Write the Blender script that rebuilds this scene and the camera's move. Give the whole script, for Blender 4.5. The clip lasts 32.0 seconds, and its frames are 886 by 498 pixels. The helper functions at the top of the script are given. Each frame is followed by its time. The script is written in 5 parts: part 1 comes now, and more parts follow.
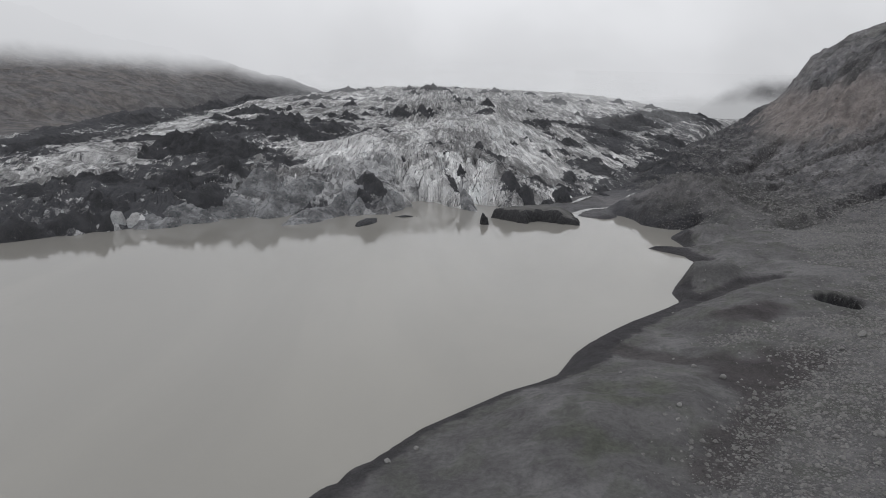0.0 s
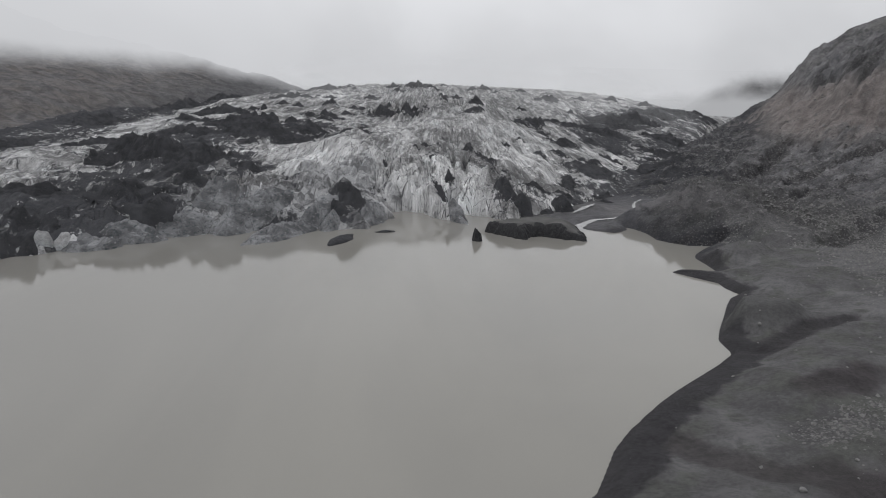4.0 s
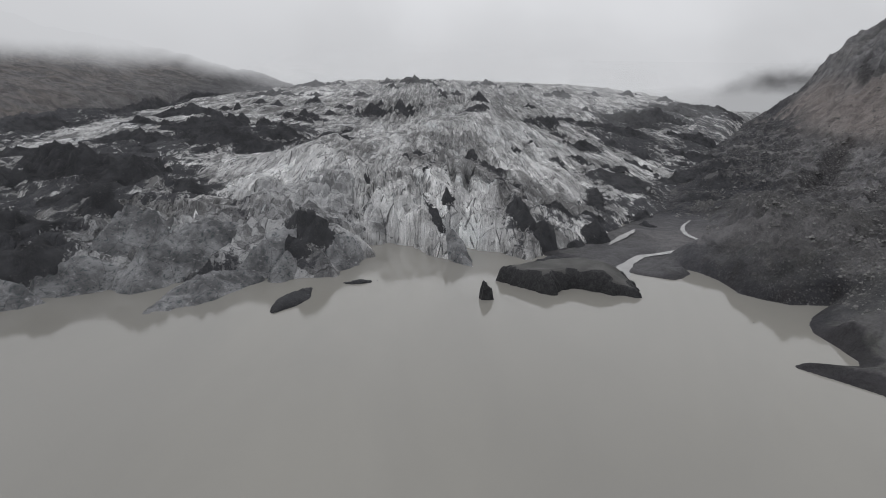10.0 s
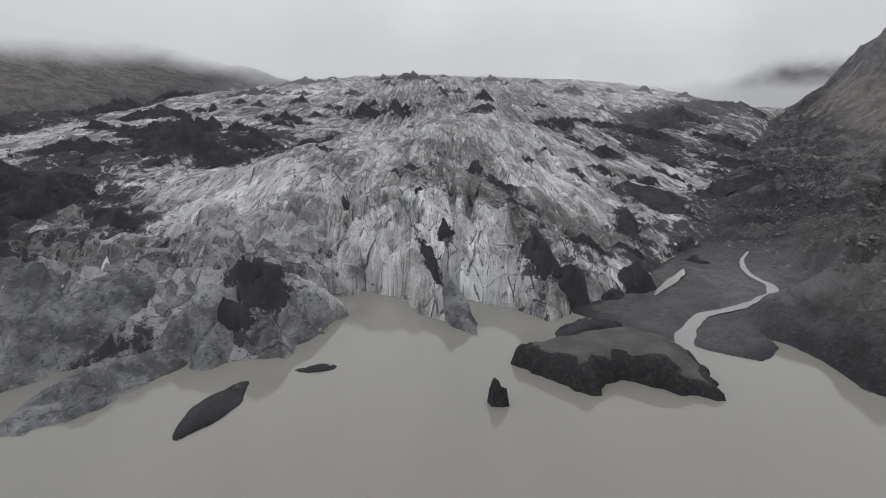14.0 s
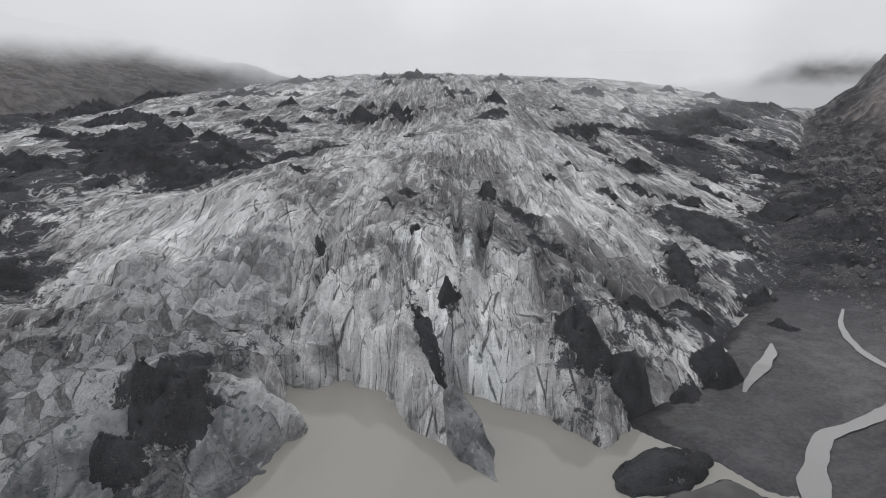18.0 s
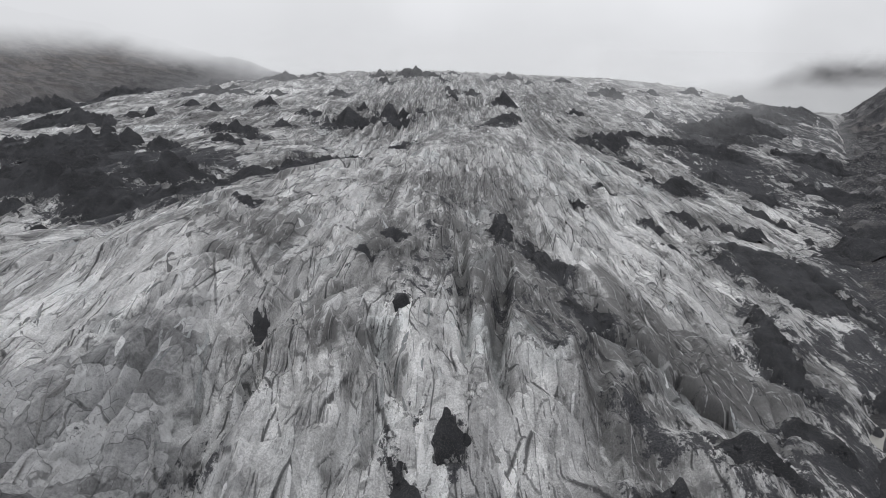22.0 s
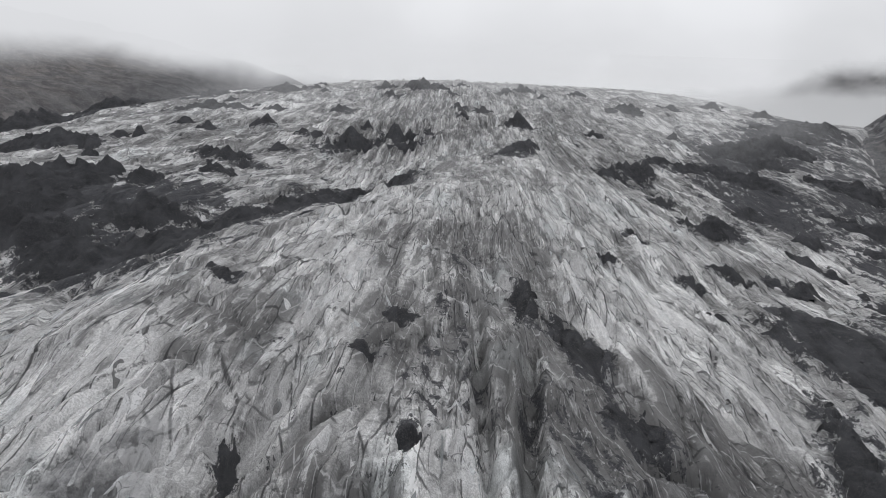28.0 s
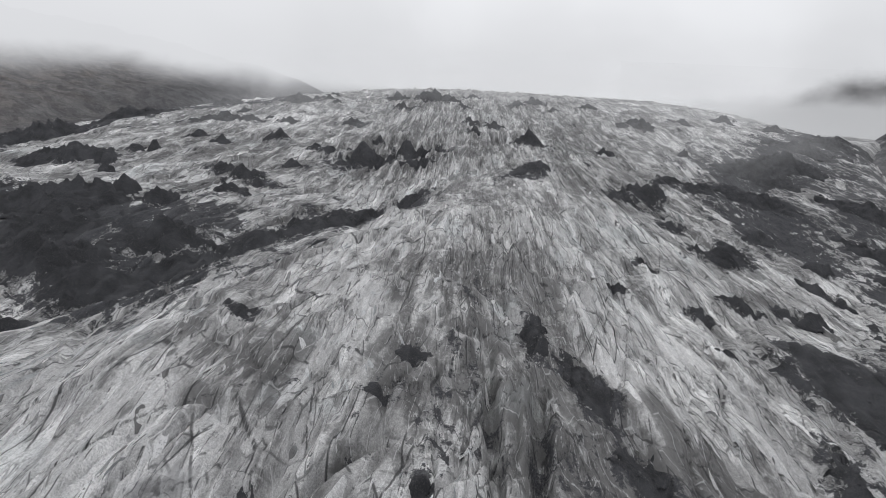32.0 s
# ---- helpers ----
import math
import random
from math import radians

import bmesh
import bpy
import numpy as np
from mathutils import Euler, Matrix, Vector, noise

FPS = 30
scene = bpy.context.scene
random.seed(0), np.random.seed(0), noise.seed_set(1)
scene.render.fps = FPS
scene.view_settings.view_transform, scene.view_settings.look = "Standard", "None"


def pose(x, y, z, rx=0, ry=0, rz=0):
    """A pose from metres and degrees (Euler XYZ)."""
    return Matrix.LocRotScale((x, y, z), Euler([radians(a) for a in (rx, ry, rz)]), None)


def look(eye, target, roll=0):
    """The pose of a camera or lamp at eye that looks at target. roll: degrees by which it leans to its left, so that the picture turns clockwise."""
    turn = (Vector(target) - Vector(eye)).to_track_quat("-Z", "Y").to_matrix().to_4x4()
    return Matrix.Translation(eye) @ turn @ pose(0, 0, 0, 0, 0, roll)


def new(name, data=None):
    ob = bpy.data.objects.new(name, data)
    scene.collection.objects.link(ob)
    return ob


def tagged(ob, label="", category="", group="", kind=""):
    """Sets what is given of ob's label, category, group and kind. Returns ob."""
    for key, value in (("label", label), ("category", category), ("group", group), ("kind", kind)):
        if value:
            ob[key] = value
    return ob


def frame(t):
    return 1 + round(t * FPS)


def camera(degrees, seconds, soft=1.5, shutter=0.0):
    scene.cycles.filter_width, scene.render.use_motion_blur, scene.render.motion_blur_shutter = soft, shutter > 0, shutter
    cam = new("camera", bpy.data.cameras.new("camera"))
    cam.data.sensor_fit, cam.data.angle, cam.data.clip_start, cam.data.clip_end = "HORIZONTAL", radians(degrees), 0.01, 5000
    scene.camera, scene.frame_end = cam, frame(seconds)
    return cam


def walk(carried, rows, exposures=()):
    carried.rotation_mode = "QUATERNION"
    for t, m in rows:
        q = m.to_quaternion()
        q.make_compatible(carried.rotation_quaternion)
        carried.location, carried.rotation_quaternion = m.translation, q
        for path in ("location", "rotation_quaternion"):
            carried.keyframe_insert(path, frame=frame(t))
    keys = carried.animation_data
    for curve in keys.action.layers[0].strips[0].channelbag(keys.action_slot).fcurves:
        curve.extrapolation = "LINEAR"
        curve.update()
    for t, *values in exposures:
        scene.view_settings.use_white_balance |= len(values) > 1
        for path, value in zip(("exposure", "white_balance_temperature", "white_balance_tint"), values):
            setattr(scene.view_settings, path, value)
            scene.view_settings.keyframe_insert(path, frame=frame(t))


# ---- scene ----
cam = camera(68, 32.0, soft=0.6)
# seconds, place, then turn to the left, tilt up and roll in degrees
FLIGHT = [
    (0, 0.00, 0.00, 40.00, -0.02, -11.90, 0.98),
    (0.5, -0.21, 3.78, 39.96, -0.42, -11.91, 1.00),
    (1, -0.35, 7.72, 39.98, -0.70, -11.93, 1.00),
    (1.5, -0.35, 11.75, 40.08, -1.00, -11.94, 0.97),
    (2, -0.30, 15.87, 40.19, -1.10, -11.96, 0.92),
    (3, -0.07, 24.27, 40.36, -1.12, -12.01, 0.80),
    (6, 0.22, 51.60, 40.31, -1.24, -12.08, 0.75),
    (7, 0.77, 62.23, 39.79, -1.16, -12.08, 0.67),
    (8, 1.47, 73.20, 39.59, -1.05, -12.14, 0.55),
    (9, 2.30, 84.35, 40.28, -0.97, -12.28, 0.37),
    (10, 2.92, 95.42, 41.80, -0.95, -12.38, 0.26),
    (11, 3.39, 106.77, 42.92, -0.82, -12.51, 0.10),
    (12, 4.08, 120.17, 43.10, -0.60, -12.60, -0.15),
    (13, 4.84, 132.70, 43.70, -0.55, -12.69, -0.32),
    (14, 5.61, 143.31, 44.80, -0.58, -12.84, -0.10),
    (16.5, 6.45, 171.07, 46.91, 0.05, -13.08, -0.20),
    (17, 6.58, 176.85, 47.25, 0.05, -13.07, -0.14),
    (18, 6.85, 188.77, 47.95, 0.04, -13.12, -0.04),
    (19, 7.03, 200.93, 48.44, 0.08, -13.18, 0.08),
    (20, 6.63, 213.62, 48.91, 0.04, -13.23, 0.28),
    (21, 6.51, 225.96, 49.32, -0.09, -13.29, 0.57),
    (22, 6.75, 237.60, 49.67, -0.02, -13.32, 0.66),
    (23, 6.75, 247.39, 50.88, 0.17, -13.37, 0.76),
    (24, 6.38, 253.80, 52.50, 0.21, -13.44, 0.80),
    (25, 5.98, 257.66, 53.98, 0.21, -13.44, 0.96),
    (28, 4.85, 261.53, 58.53, 0.36, -13.40, 1.26),
    (29, 4.41, 262.08, 60.09, 0.42, -13.38, 1.42),
    (30, 4.14, 262.10, 61.90, 0.72, -13.39, 1.64),
    (31, 3.98, 261.76, 63.73, 0.89, -13.34, 1.78),
    (32, 3.81, 261.26, 65.48, 1.08, -13.36, 1.86),
]
walk(cam, [(t, pose(x, y, z, 0, 0, yaw) @ pose(0, 0, 0, 90 + tilt) @ pose(0, 0, 0, 0, 0, roll)) for t, x, y, z, yaw, tilt, roll in FLIGHT],
     [(0, 0.0), (3, -0.05), (6, -0.12), (13, -0.1), (17, 0.05), (20, 0.14), (32, 0.16)])

# ---- light ----
world = bpy.data.worlds.new("overcast_sky")
scene.world = world
world.use_nodes = True
wt = world.node_tree
sky = wt.nodes.new("ShaderNodeTexSky")
sky.sky_type, sky.sun_disc, sky.sun_elevation, sky.sun_rotation = "NISHITA", False, radians(52), radians(-25)
grey = wt.nodes.new("ShaderNodeMixRGB")
grey.inputs[0].default_value = 0.93
grey.inputs[2].default_value = (7.68, 7.7, 8.0, 1)
wt.links.new(sky.outputs[0], grey.inputs[1])
wt.links.new(grey.outputs[0], wt.nodes["Background"].inputs[0])
wt.nodes["Background"].inputs[1].default_value = 0.1
sun = new("sun", bpy.data.lights.new("sun", "SUN"))
sun.data.energy, sun.data.angle, sun.data.color = 0.9, radians(38), (1.0, 0.985, 0.96)
sun.matrix_world = look((0, 0, 300), (sun_x := math.sin(radians(25)) * 200, -math.cos(radians(25)) * 200, 20))


# ---- materials ----
class Nodes:
    """Short hand for building a node material."""

    def __init__(self, name):
        self.mat = bpy.data.materials.new(name)
        self.mat.use_nodes = True
        self.tree = self.mat.node_tree
        self.tree.nodes.clear()
        self.out = self.tree.nodes.new("ShaderNodeOutputMaterial")

    def add(self, kind, sockets=(), **props):
        node = self.tree.nodes.new("ShaderNode" + kind)
        for key, value in props.items():
            setattr(node, key, value)
        for key, value in dict(sockets).items():
            if isinstance(value, bpy.types.NodeSocket):
                self.tree.links.new(value, node.inputs[key])
            else:
                node.inputs[key].default_value = value
        return node

    def attr(self, name, out="Fac"):
        return self.add("Attribute", attribute_name=name).outputs[out]

    def place(self):
        return self.add("NewGeometry").outputs["Position"]

    def stretch(self, vector, scale, offset=(0, 0, 0), turn=0.0):
        return self.add("Mapping", {"Vector": vector, "Scale": scale, "Location": offset, "Rotation": (0, 0, radians(turn))}).outputs[0]

    def noise(self, vector, scale, detail=4.0, rough=0.55, warp=0.0):
        return self.add("TexNoise", {"Vector": vector, "Scale": scale, "Detail": detail, "Roughness": rough, "Distortion": warp}).outputs[0]

    def cells(self, vector, scale, feature="F1", out="Distance", jitter=1.0):
        return self.add("TexVoronoi", {"Vector": vector, "Scale": scale, "Randomness": jitter}, feature=feature).outputs[out]

    def step(self, value, low, high, a=0.0, b=1.0):
        return self.add("MapRange", {"Value": value, "From Min": low, "From Max": high, "To Min": a, "To Max": b}, interpolation_type="SMOOTHSTEP").outputs[0]

    def math(self, op, a, b=0.5):
        return self.add("Math", {0: a, 1: b}, operation=op).outputs[0]

    def mix(self, fac, a, b, blend="MIX"):
        a, b = [(*c, 1) if isinstance(c, tuple) and len(c) == 3 else c for c in (a, b)]
        return self.add("MixRGB", {0: fac, 1: a, 2: b}, blend_type=blend).outputs[0]

    def finish(self, color, rough=0.8, height=None, depth=0.1, spec=0.3, ior=1.45, normal=None, metal=0.0):
        if isinstance(color, tuple):
            color = (*color, 1)
        sockets = {"Base Color": color, "Roughness": rough, "Specular IOR Level": spec, "IOR": ior, "Metallic": metal}
        if height is not None:
            sockets["Normal"] = self.add("Bump", {"Height": height, "Distance": depth, "Strength": 1.0}).outputs[0]
        bsdf = self.add("BsdfPrincipled", sockets)
        self.tree.links.new(bsdf.outputs[0], self.out.inputs[0])
        return self.mat


def ice_material():
    n = Nodes("dirty_glacier_ice")
    p = n.place()
    near = n.step(n.math("ADD", n.attr("near"), n.math("MULTIPLY", n.math("SUBTRACT", n.noise(p, 0.07, 4, 0.6), 0.5), 2.6)), 0.5, 0.53)
    bend = n.add("TexNoise", {"Vector": p, "Scale": 0.03, "Detail": 3.0, "Roughness": 0.5}).outputs["Color"]
    bend = n.add("VectorMath", {0: bend, 1: (5.0, 2.0, 0.0)}, operation="MULTIPLY").outputs[0]
    course = n.mix(near, n.stretch(p, (1, 0.2, 0.6), turn=9), n.stretch(n.attr("flow", "Vector"), (1, 0.17, 0)))
    course = n.add("VectorMath", {0: course, 1: bend}, operation="ADD").outputs[0]

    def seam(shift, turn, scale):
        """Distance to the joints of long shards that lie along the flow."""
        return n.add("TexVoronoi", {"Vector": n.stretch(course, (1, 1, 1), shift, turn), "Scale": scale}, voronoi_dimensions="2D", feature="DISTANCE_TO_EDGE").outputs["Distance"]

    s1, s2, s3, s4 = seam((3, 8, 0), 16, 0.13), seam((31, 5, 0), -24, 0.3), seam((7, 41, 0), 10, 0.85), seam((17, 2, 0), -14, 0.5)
    broad, band, fine = n.noise(course, 0.11, 5, 0.6, 0.3), n.noise(n.stretch(course, (1, 0.8, 1), (5, 9, 0)), 0.55, 6, 0.68, 0.4), n.noise(course, 2.4, 5, 0.7, 0.4)
    patchy, dust, grain = n.noise(p, 0.09, 5, 0.6, 0.4), n.noise(p, 4.6, 4, 0.75), n.noise(p, 1.5, 7, 0.8)
    worn, here, there = n.step(patchy, 0.4, 0.56), n.step(n.noise(p, 0.22, 4, 0.6, 0.5), 0.47, 0.54), n.step(n.noise(n.stretch(p, (1, 1, 1), (40, 9, 3)), 0.3, 4, 0.6, 0.5), 0.43, 0.5)
    tone = n.math("MULTIPLY_ADD", n.attr("clean"), 0.75)
    tone.node.inputs[2].default_value = 0.08
    tone = n.math("ADD", tone, n.math("ADD", n.math("MULTIPLY", n.math("SUBTRACT", broad, 0.5), 1.4), n.math("ADD", n.math("MULTIPLY", n.math("SUBTRACT", band, 0.5), 0.6), n.math("MULTIPLY", n.math("SUBTRACT", grain, 0.5), 1.1))))
    color = n.mix(n.step(tone, 0.0, 1.0), (0.27, 0.268, 0.264), (0.8, 0.797, 0.79))
    color = n.mix(n.math("MULTIPLY", n.attr("blue"), n.step(broad, 0.42, 0.56)), color, (0.6, 0.635, 0.638))
    for shift, turn, scale, weight in (((31, 5, 0), -24, 0.3, 0.65), ((7, 41, 0), 10, 0.85, 0.7), ((11, 3, 0), -12, 2.3, 0.6)):
        shard = n.add("TexVoronoi", {"Vector": n.stretch(course, (1, 1, 1), shift, turn), "Scale": scale}, voronoi_dimensions="2D")
        shade = n.mix(n.add("SeparateColor", {0: shard.outputs["Color"]}).outputs[2], (0.6, 0.6, 0.603), (1.36, 1.36, 1.355))
        color = n.mix(weight if scale < 0.5 else n.step(patchy, 0.4, 0.56, 0.3 * weight, weight), color, n.mix(1.0, color, shade, "MULTIPLY"))
    # lens-shaped pieces of clean ice
    lens = n.add("TexVoronoi", {"Vector": course, "Scale": 0.5, "Randomness": 1.0}, voronoi_dimensions="2D")
    pick = n.add("SeparateColor", {0: lens.outputs["Color"]}).outputs[0]
    away = n.math("ADD", lens.outputs["Distance"], n.math("MULTIPLY", n.math("SUBTRACT", band, 0.5), 0.7))
    color = n.mix(n.math("MULTIPLY", n.math("MULTIPLY", n.step(away, 0.36, 0.3), n.step(pick, 0.7, 0.74)), 0.75), color, (0.76, 0.762, 0.758))
    # grit lying in drifts, and hair-thin streaks
    drift = n.math("ADD", n.math("MULTIPLY", n.noise(p, 0.2, 8, 0.7, 0.6), 0.55), n.math("MULTIPLY", band, 0.45))
    grit = n.step(n.math("ADD", drift, n.math("MULTIPLY", n.math("SUBTRACT", n.attr("clean"), 0.5), -0.3)), 0.49, 0.56)
    color = n.mix(n.math("MULTIPLY", n.math("MULTIPLY", grit, n.step(dust, 0.4, 0.56, 0.45, 1.0)), 0.8), color, (0.14, 0.139, 0.138))
    color = n.mix(n.math("MULTIPLY", n.step(fine, 0.57, 0.62, 0.0, 0.5), worn), color, (0.78, 0.78, 0.778))
    color = n.mix(n.math("MULTIPLY", n.step(fine, 0.43, 0.38, 0.0, 0.5), worn), color, (0.09, 0.09, 0.09))
    # seams: dark lines along the shard joints, and white veins
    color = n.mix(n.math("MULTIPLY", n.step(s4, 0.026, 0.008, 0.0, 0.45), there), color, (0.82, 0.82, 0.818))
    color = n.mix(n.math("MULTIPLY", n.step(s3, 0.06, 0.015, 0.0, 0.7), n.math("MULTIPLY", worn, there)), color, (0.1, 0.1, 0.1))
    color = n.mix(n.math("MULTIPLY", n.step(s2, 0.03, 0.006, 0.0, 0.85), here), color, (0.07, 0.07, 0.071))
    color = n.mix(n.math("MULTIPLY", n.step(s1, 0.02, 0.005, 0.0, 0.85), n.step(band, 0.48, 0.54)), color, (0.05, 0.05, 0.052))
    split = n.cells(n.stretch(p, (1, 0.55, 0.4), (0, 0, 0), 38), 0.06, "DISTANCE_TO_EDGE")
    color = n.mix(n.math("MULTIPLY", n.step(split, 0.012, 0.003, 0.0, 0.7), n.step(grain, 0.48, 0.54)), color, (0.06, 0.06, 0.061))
    color = n.mix(1.0, color, n.mix(n.step(dust, 0.34, 0.66), (0.74, 0.74, 0.74), (1.22, 1.22, 1.22)), "MULTIPLY")
    # blocks of the broken front, each of its own tone
    wall = n.add("VectorMath", {0: n.stretch(p, (1, 0.7, 0.75), turn=32), 1: n.add("VectorMath", {0: n.add("TexNoise", {"Vector": p, "Scale": 0.16, "Detail": 3.0}).outputs["Color"], 1: (4.0, 4.0, 4.0)}, operation="MULTIPLY").outputs[0]}, operation="ADD").outputs[0]
    shatter = n.step(n.math("ADD", n.attr("shatter"), n.math("MULTIPLY", n.math("SUBTRACT", patchy, 0.5), 1.0)), 0.3, 0.55)
    slab, chip = n.add("TexVoronoi", {"Vector": wall, "Scale": 0.14}), n.add("TexVoronoi", {"Vector": wall, "Scale": 0.42})
    hue = n.math("ADD", n.math("MULTIPLY", n.add("SeparateColor", {0: slab.outputs["Color"]}).outputs[1], 0.6), n.math("MULTIPLY", n.add("SeparateColor", {0: chip.outputs["Color"]}).outputs[1], 0.4))
    rock = n.mix(n.step(n.math("ADD", hue, n.math("MULTIPLY", n.math("SUBTRACT", grain, 0.5), 1.0)), 0.2, 0.8), (0.12, 0.121, 0.125), (0.6, 0.603, 0.606))
    rock = n.mix(n.math("MULTIPLY", n.step(dust, 0.5, 0.62), 0.5), rock, (0.11, 0.11, 0.112))
    rock = n.mix(n.math("MULTIPLY", n.step(n.cells(wall, 0.14, "DISTANCE_TO_EDGE"), 0.03, 0.006, 0.0, 0.85), here), rock, (0.05, 0.05, 0.052))
    rock = n.mix(n.math("MULTIPLY", n.step(n.cells(wall, 0.42, "DISTANCE_TO_EDGE"), 0.03, 0.008, 0.0, 0.7), there), rock, (0.06, 0.06, 0.062))
    color = n.mix(n.math("MULTIPLY", shatter, 0.85), color, rock)
    mess = n.math("ADD", n.math("MULTIPLY", n.noise(n.stretch(p, (1, 0.6, 1), turn=-20), 0.3, 7, 0.66, 0.5), 0.45), n.math("ADD", n.math("MULTIPLY", band, 0.25), n.math("MULTIPLY", grain, 0.3)))
    cover = n.step(n.math("ADD", n.attr("ash"), n.math("MULTIPLY", n.math("SUBTRACT", mess, 0.5), 4.4)), 0.52, 0.68)
    color = n.mix(n.math("MULTIPLY", cover, 0.95), color, n.mix(n.step(dust, 0.38, 0.66), (0.046, 0.047, 0.052), (0.112, 0.114, 0.122)))
    creases = n.math("ADD", n.math("MULTIPLY", n.step(s1, 0.0, 0.09), 0.4), n.math("ADD", n.math("MULTIPLY", n.step(s2, 0.0, 0.12), 0.3), n.math("MULTIPLY", n.step(s3, 0.0, 0.16), n.step(patchy, 0.42, 0.56, 0.02, 0.16))))
    relief = n.math("ADD", creases, n.math("ADD", n.math("MULTIPLY", band, 0.3), n.math("ADD", n.math("MULTIPLY", grain, 0.4), n.math("MULTIPLY", fine, 0.15))))
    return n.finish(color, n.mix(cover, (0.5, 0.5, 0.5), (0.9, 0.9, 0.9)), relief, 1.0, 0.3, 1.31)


def slab_material():
    n = Nodes("pale_ice_slab")
    p = n.place()
    pick = n.math("ADD", n.add("ObjectInfo").outputs["Random"], n.add("NewGeometry").outputs["Random Per Island"])
    a, b, c = n.noise(p, 0.7, 6, 0.72, 0.4), n.noise(p, 4.0, 4, 0.74), n.noise(p, 0.05, 3, 0.5)
    tone = n.math("ADD", n.math("MULTIPLY", n.math("FRACT", pick), 0.75), n.math("MULTIPLY", n.math("SUBTRACT", a, 0.4), 0.9))
    color = n.mix(n.step(tone, 0.05, 0.9), (0.2, 0.199, 0.197), (0.8, 0.8, 0.797))
    color = n.mix(n.math("MULTIPLY", n.step(c, 0.5, 0.62), 0.35), color, (0.42, 0.47, 0.485))
    color = n.mix(n.math("MULTIPLY", n.step(b, 0.52, 0.64), 0.6), color, (0.09, 0.09, 0.09))
    return n.finish(color, 0.5, n.math("ADD", a, n.math("MULTIPLY", b, 0.3)), 0.35, 0.3, 1.31)


def debris_material():
    n = Nodes("black_ash_debris")
    p = n.place()
    big, mid, fine = n.noise(p, 0.14, 4, 0.6), n.noise(p, 1.3, 5, 0.7, 0.6), n.noise(p, 6.0, 4, 0.7)
    color = n.mix(n.step(big, 0.35, 0.7), (0.05, 0.051, 0.056), (0.092, 0.094, 0.102))
    color = n.mix(n.math("MULTIPLY", n.step(fine, 0.48, 0.64), 0.65), color, (0.15, 0.149, 0.147))
    ice_show = n.step(n.math("ADD", n.math("MULTIPLY", mid, 0.7), n.math("MULTIPLY", n.noise(n.stretch(p, (1, 0.4, 1.6)), 0.4, 5, 0.7, 1.0), 0.5)), 0.7, 0.78)
    color = n.mix(n.math("MULTIPLY", ice_show, 0.65), color, (0.27, 0.271, 0.272))
    rim = n.step(n.math("ADD", n.attr("rim"), n.math("MULTIPLY", n.math("SUBTRACT", n.noise(n.stretch(p, (1, 0.5, 1)), 0.9, 6, 0.75, 0.6), 0.5), 2.4)), 0.62, 0.72)
    color = n.mix(n.math("MULTIPLY", rim, 0.9), color, n.mix(n.step(mid, 0.4, 0.62), (0.17, 0.169, 0.168), (0.5, 0.5, 0.498)))
    return n.finish(color, 0.92, n.math("ADD", n.math("MULTIPLY", mid, 1.0), n.math("MULTIPLY", fine, 0.4)), 0.8, 0.25)


def block_material():
    n = Nodes("grey_gritty_ice_block")
    p = n.place()
    a, b, c = n.noise(p, 0.12, 5, 0.6, 0.6), n.noise(n.stretch(p, (1, 0.5, 1.4), turn=-40), 0.9, 6, 0.72, 0.5), n.noise(p, 5.0, 4, 0.7)
    color = n.mix(n.step(a, 0.36, 0.66), (0.13, 0.131, 0.136), (0.36, 0.364, 0.37))
    color = n.mix(n.math("MULTIPLY", n.step(b, 0.56, 0.68), 0.6), color, (0.55, 0.555, 0.558))
    color = n.mix(n.math("MULTIPLY", n.step(b, 0.48, 0.36), 0.75), color, (0.06, 0.081, 0.085))
    color = n.mix(n.math("MULTIPLY", n.step(c, 0.52, 0.7), 0.4), color, (0.1, 0.1, 0.1))
    crack = n.cells(n.stretch(p, (1, 0.6, 0.7), turn=30), 0.14, "DISTANCE_TO_EDGE")
    color = n.mix(n.math("MULTIPLY", n.math("MULTIPLY", n.step(crack, 0.02, 0.0), n.step(c, 0.45, 0.55)), 0.6), color, (0.035, 0.035, 0.036))
    return n.finish(color, 0.6, n.math("ADD", n.math("MULTIPLY", b, 1.0), n.math("MULTIPLY", c, 0.3)), 0.45, 0.3, 1.31)


def berg_material():
    n = Nodes("sand_covered_berg")
    p = n.place()
    steep = n.attr("steep")
    a, b, c = n.noise(p, 0.2, 4, 0.6), n.noise(p, 1.2, 6, 0.72, 0.8), n.noise(p, 6.0, 4, 0.7)
    top = n.mix(n.step(a, 0.35, 0.68), (0.078, 0.077, 0.074), (0.115, 0.113, 0.108))
    face = n.mix(n.step(b, 0.36, 0.7), (0.022, 0.022, 0.024), (0.052, 0.052, 0.053))
    color = n.mix(n.step(n.math("ADD", steep, n.math("MULTIPLY", n.math("SUBTRACT", b, 0.5), 0.5)), 0.35, 0.6), top, face)
    color = n.mix(n.math("MULTIPLY", n.step(c, 0.55, 0.75), 0.25), color, (0.11, 0.11, 0.108))
    return n.finish(color, 0.75, n.math("ADD", n.math("MULTIPLY", n.math("MULTIPLY", b, steep), 0.5), n.math("MULTIPLY", c, 0.06)), 0.3, 0.35)


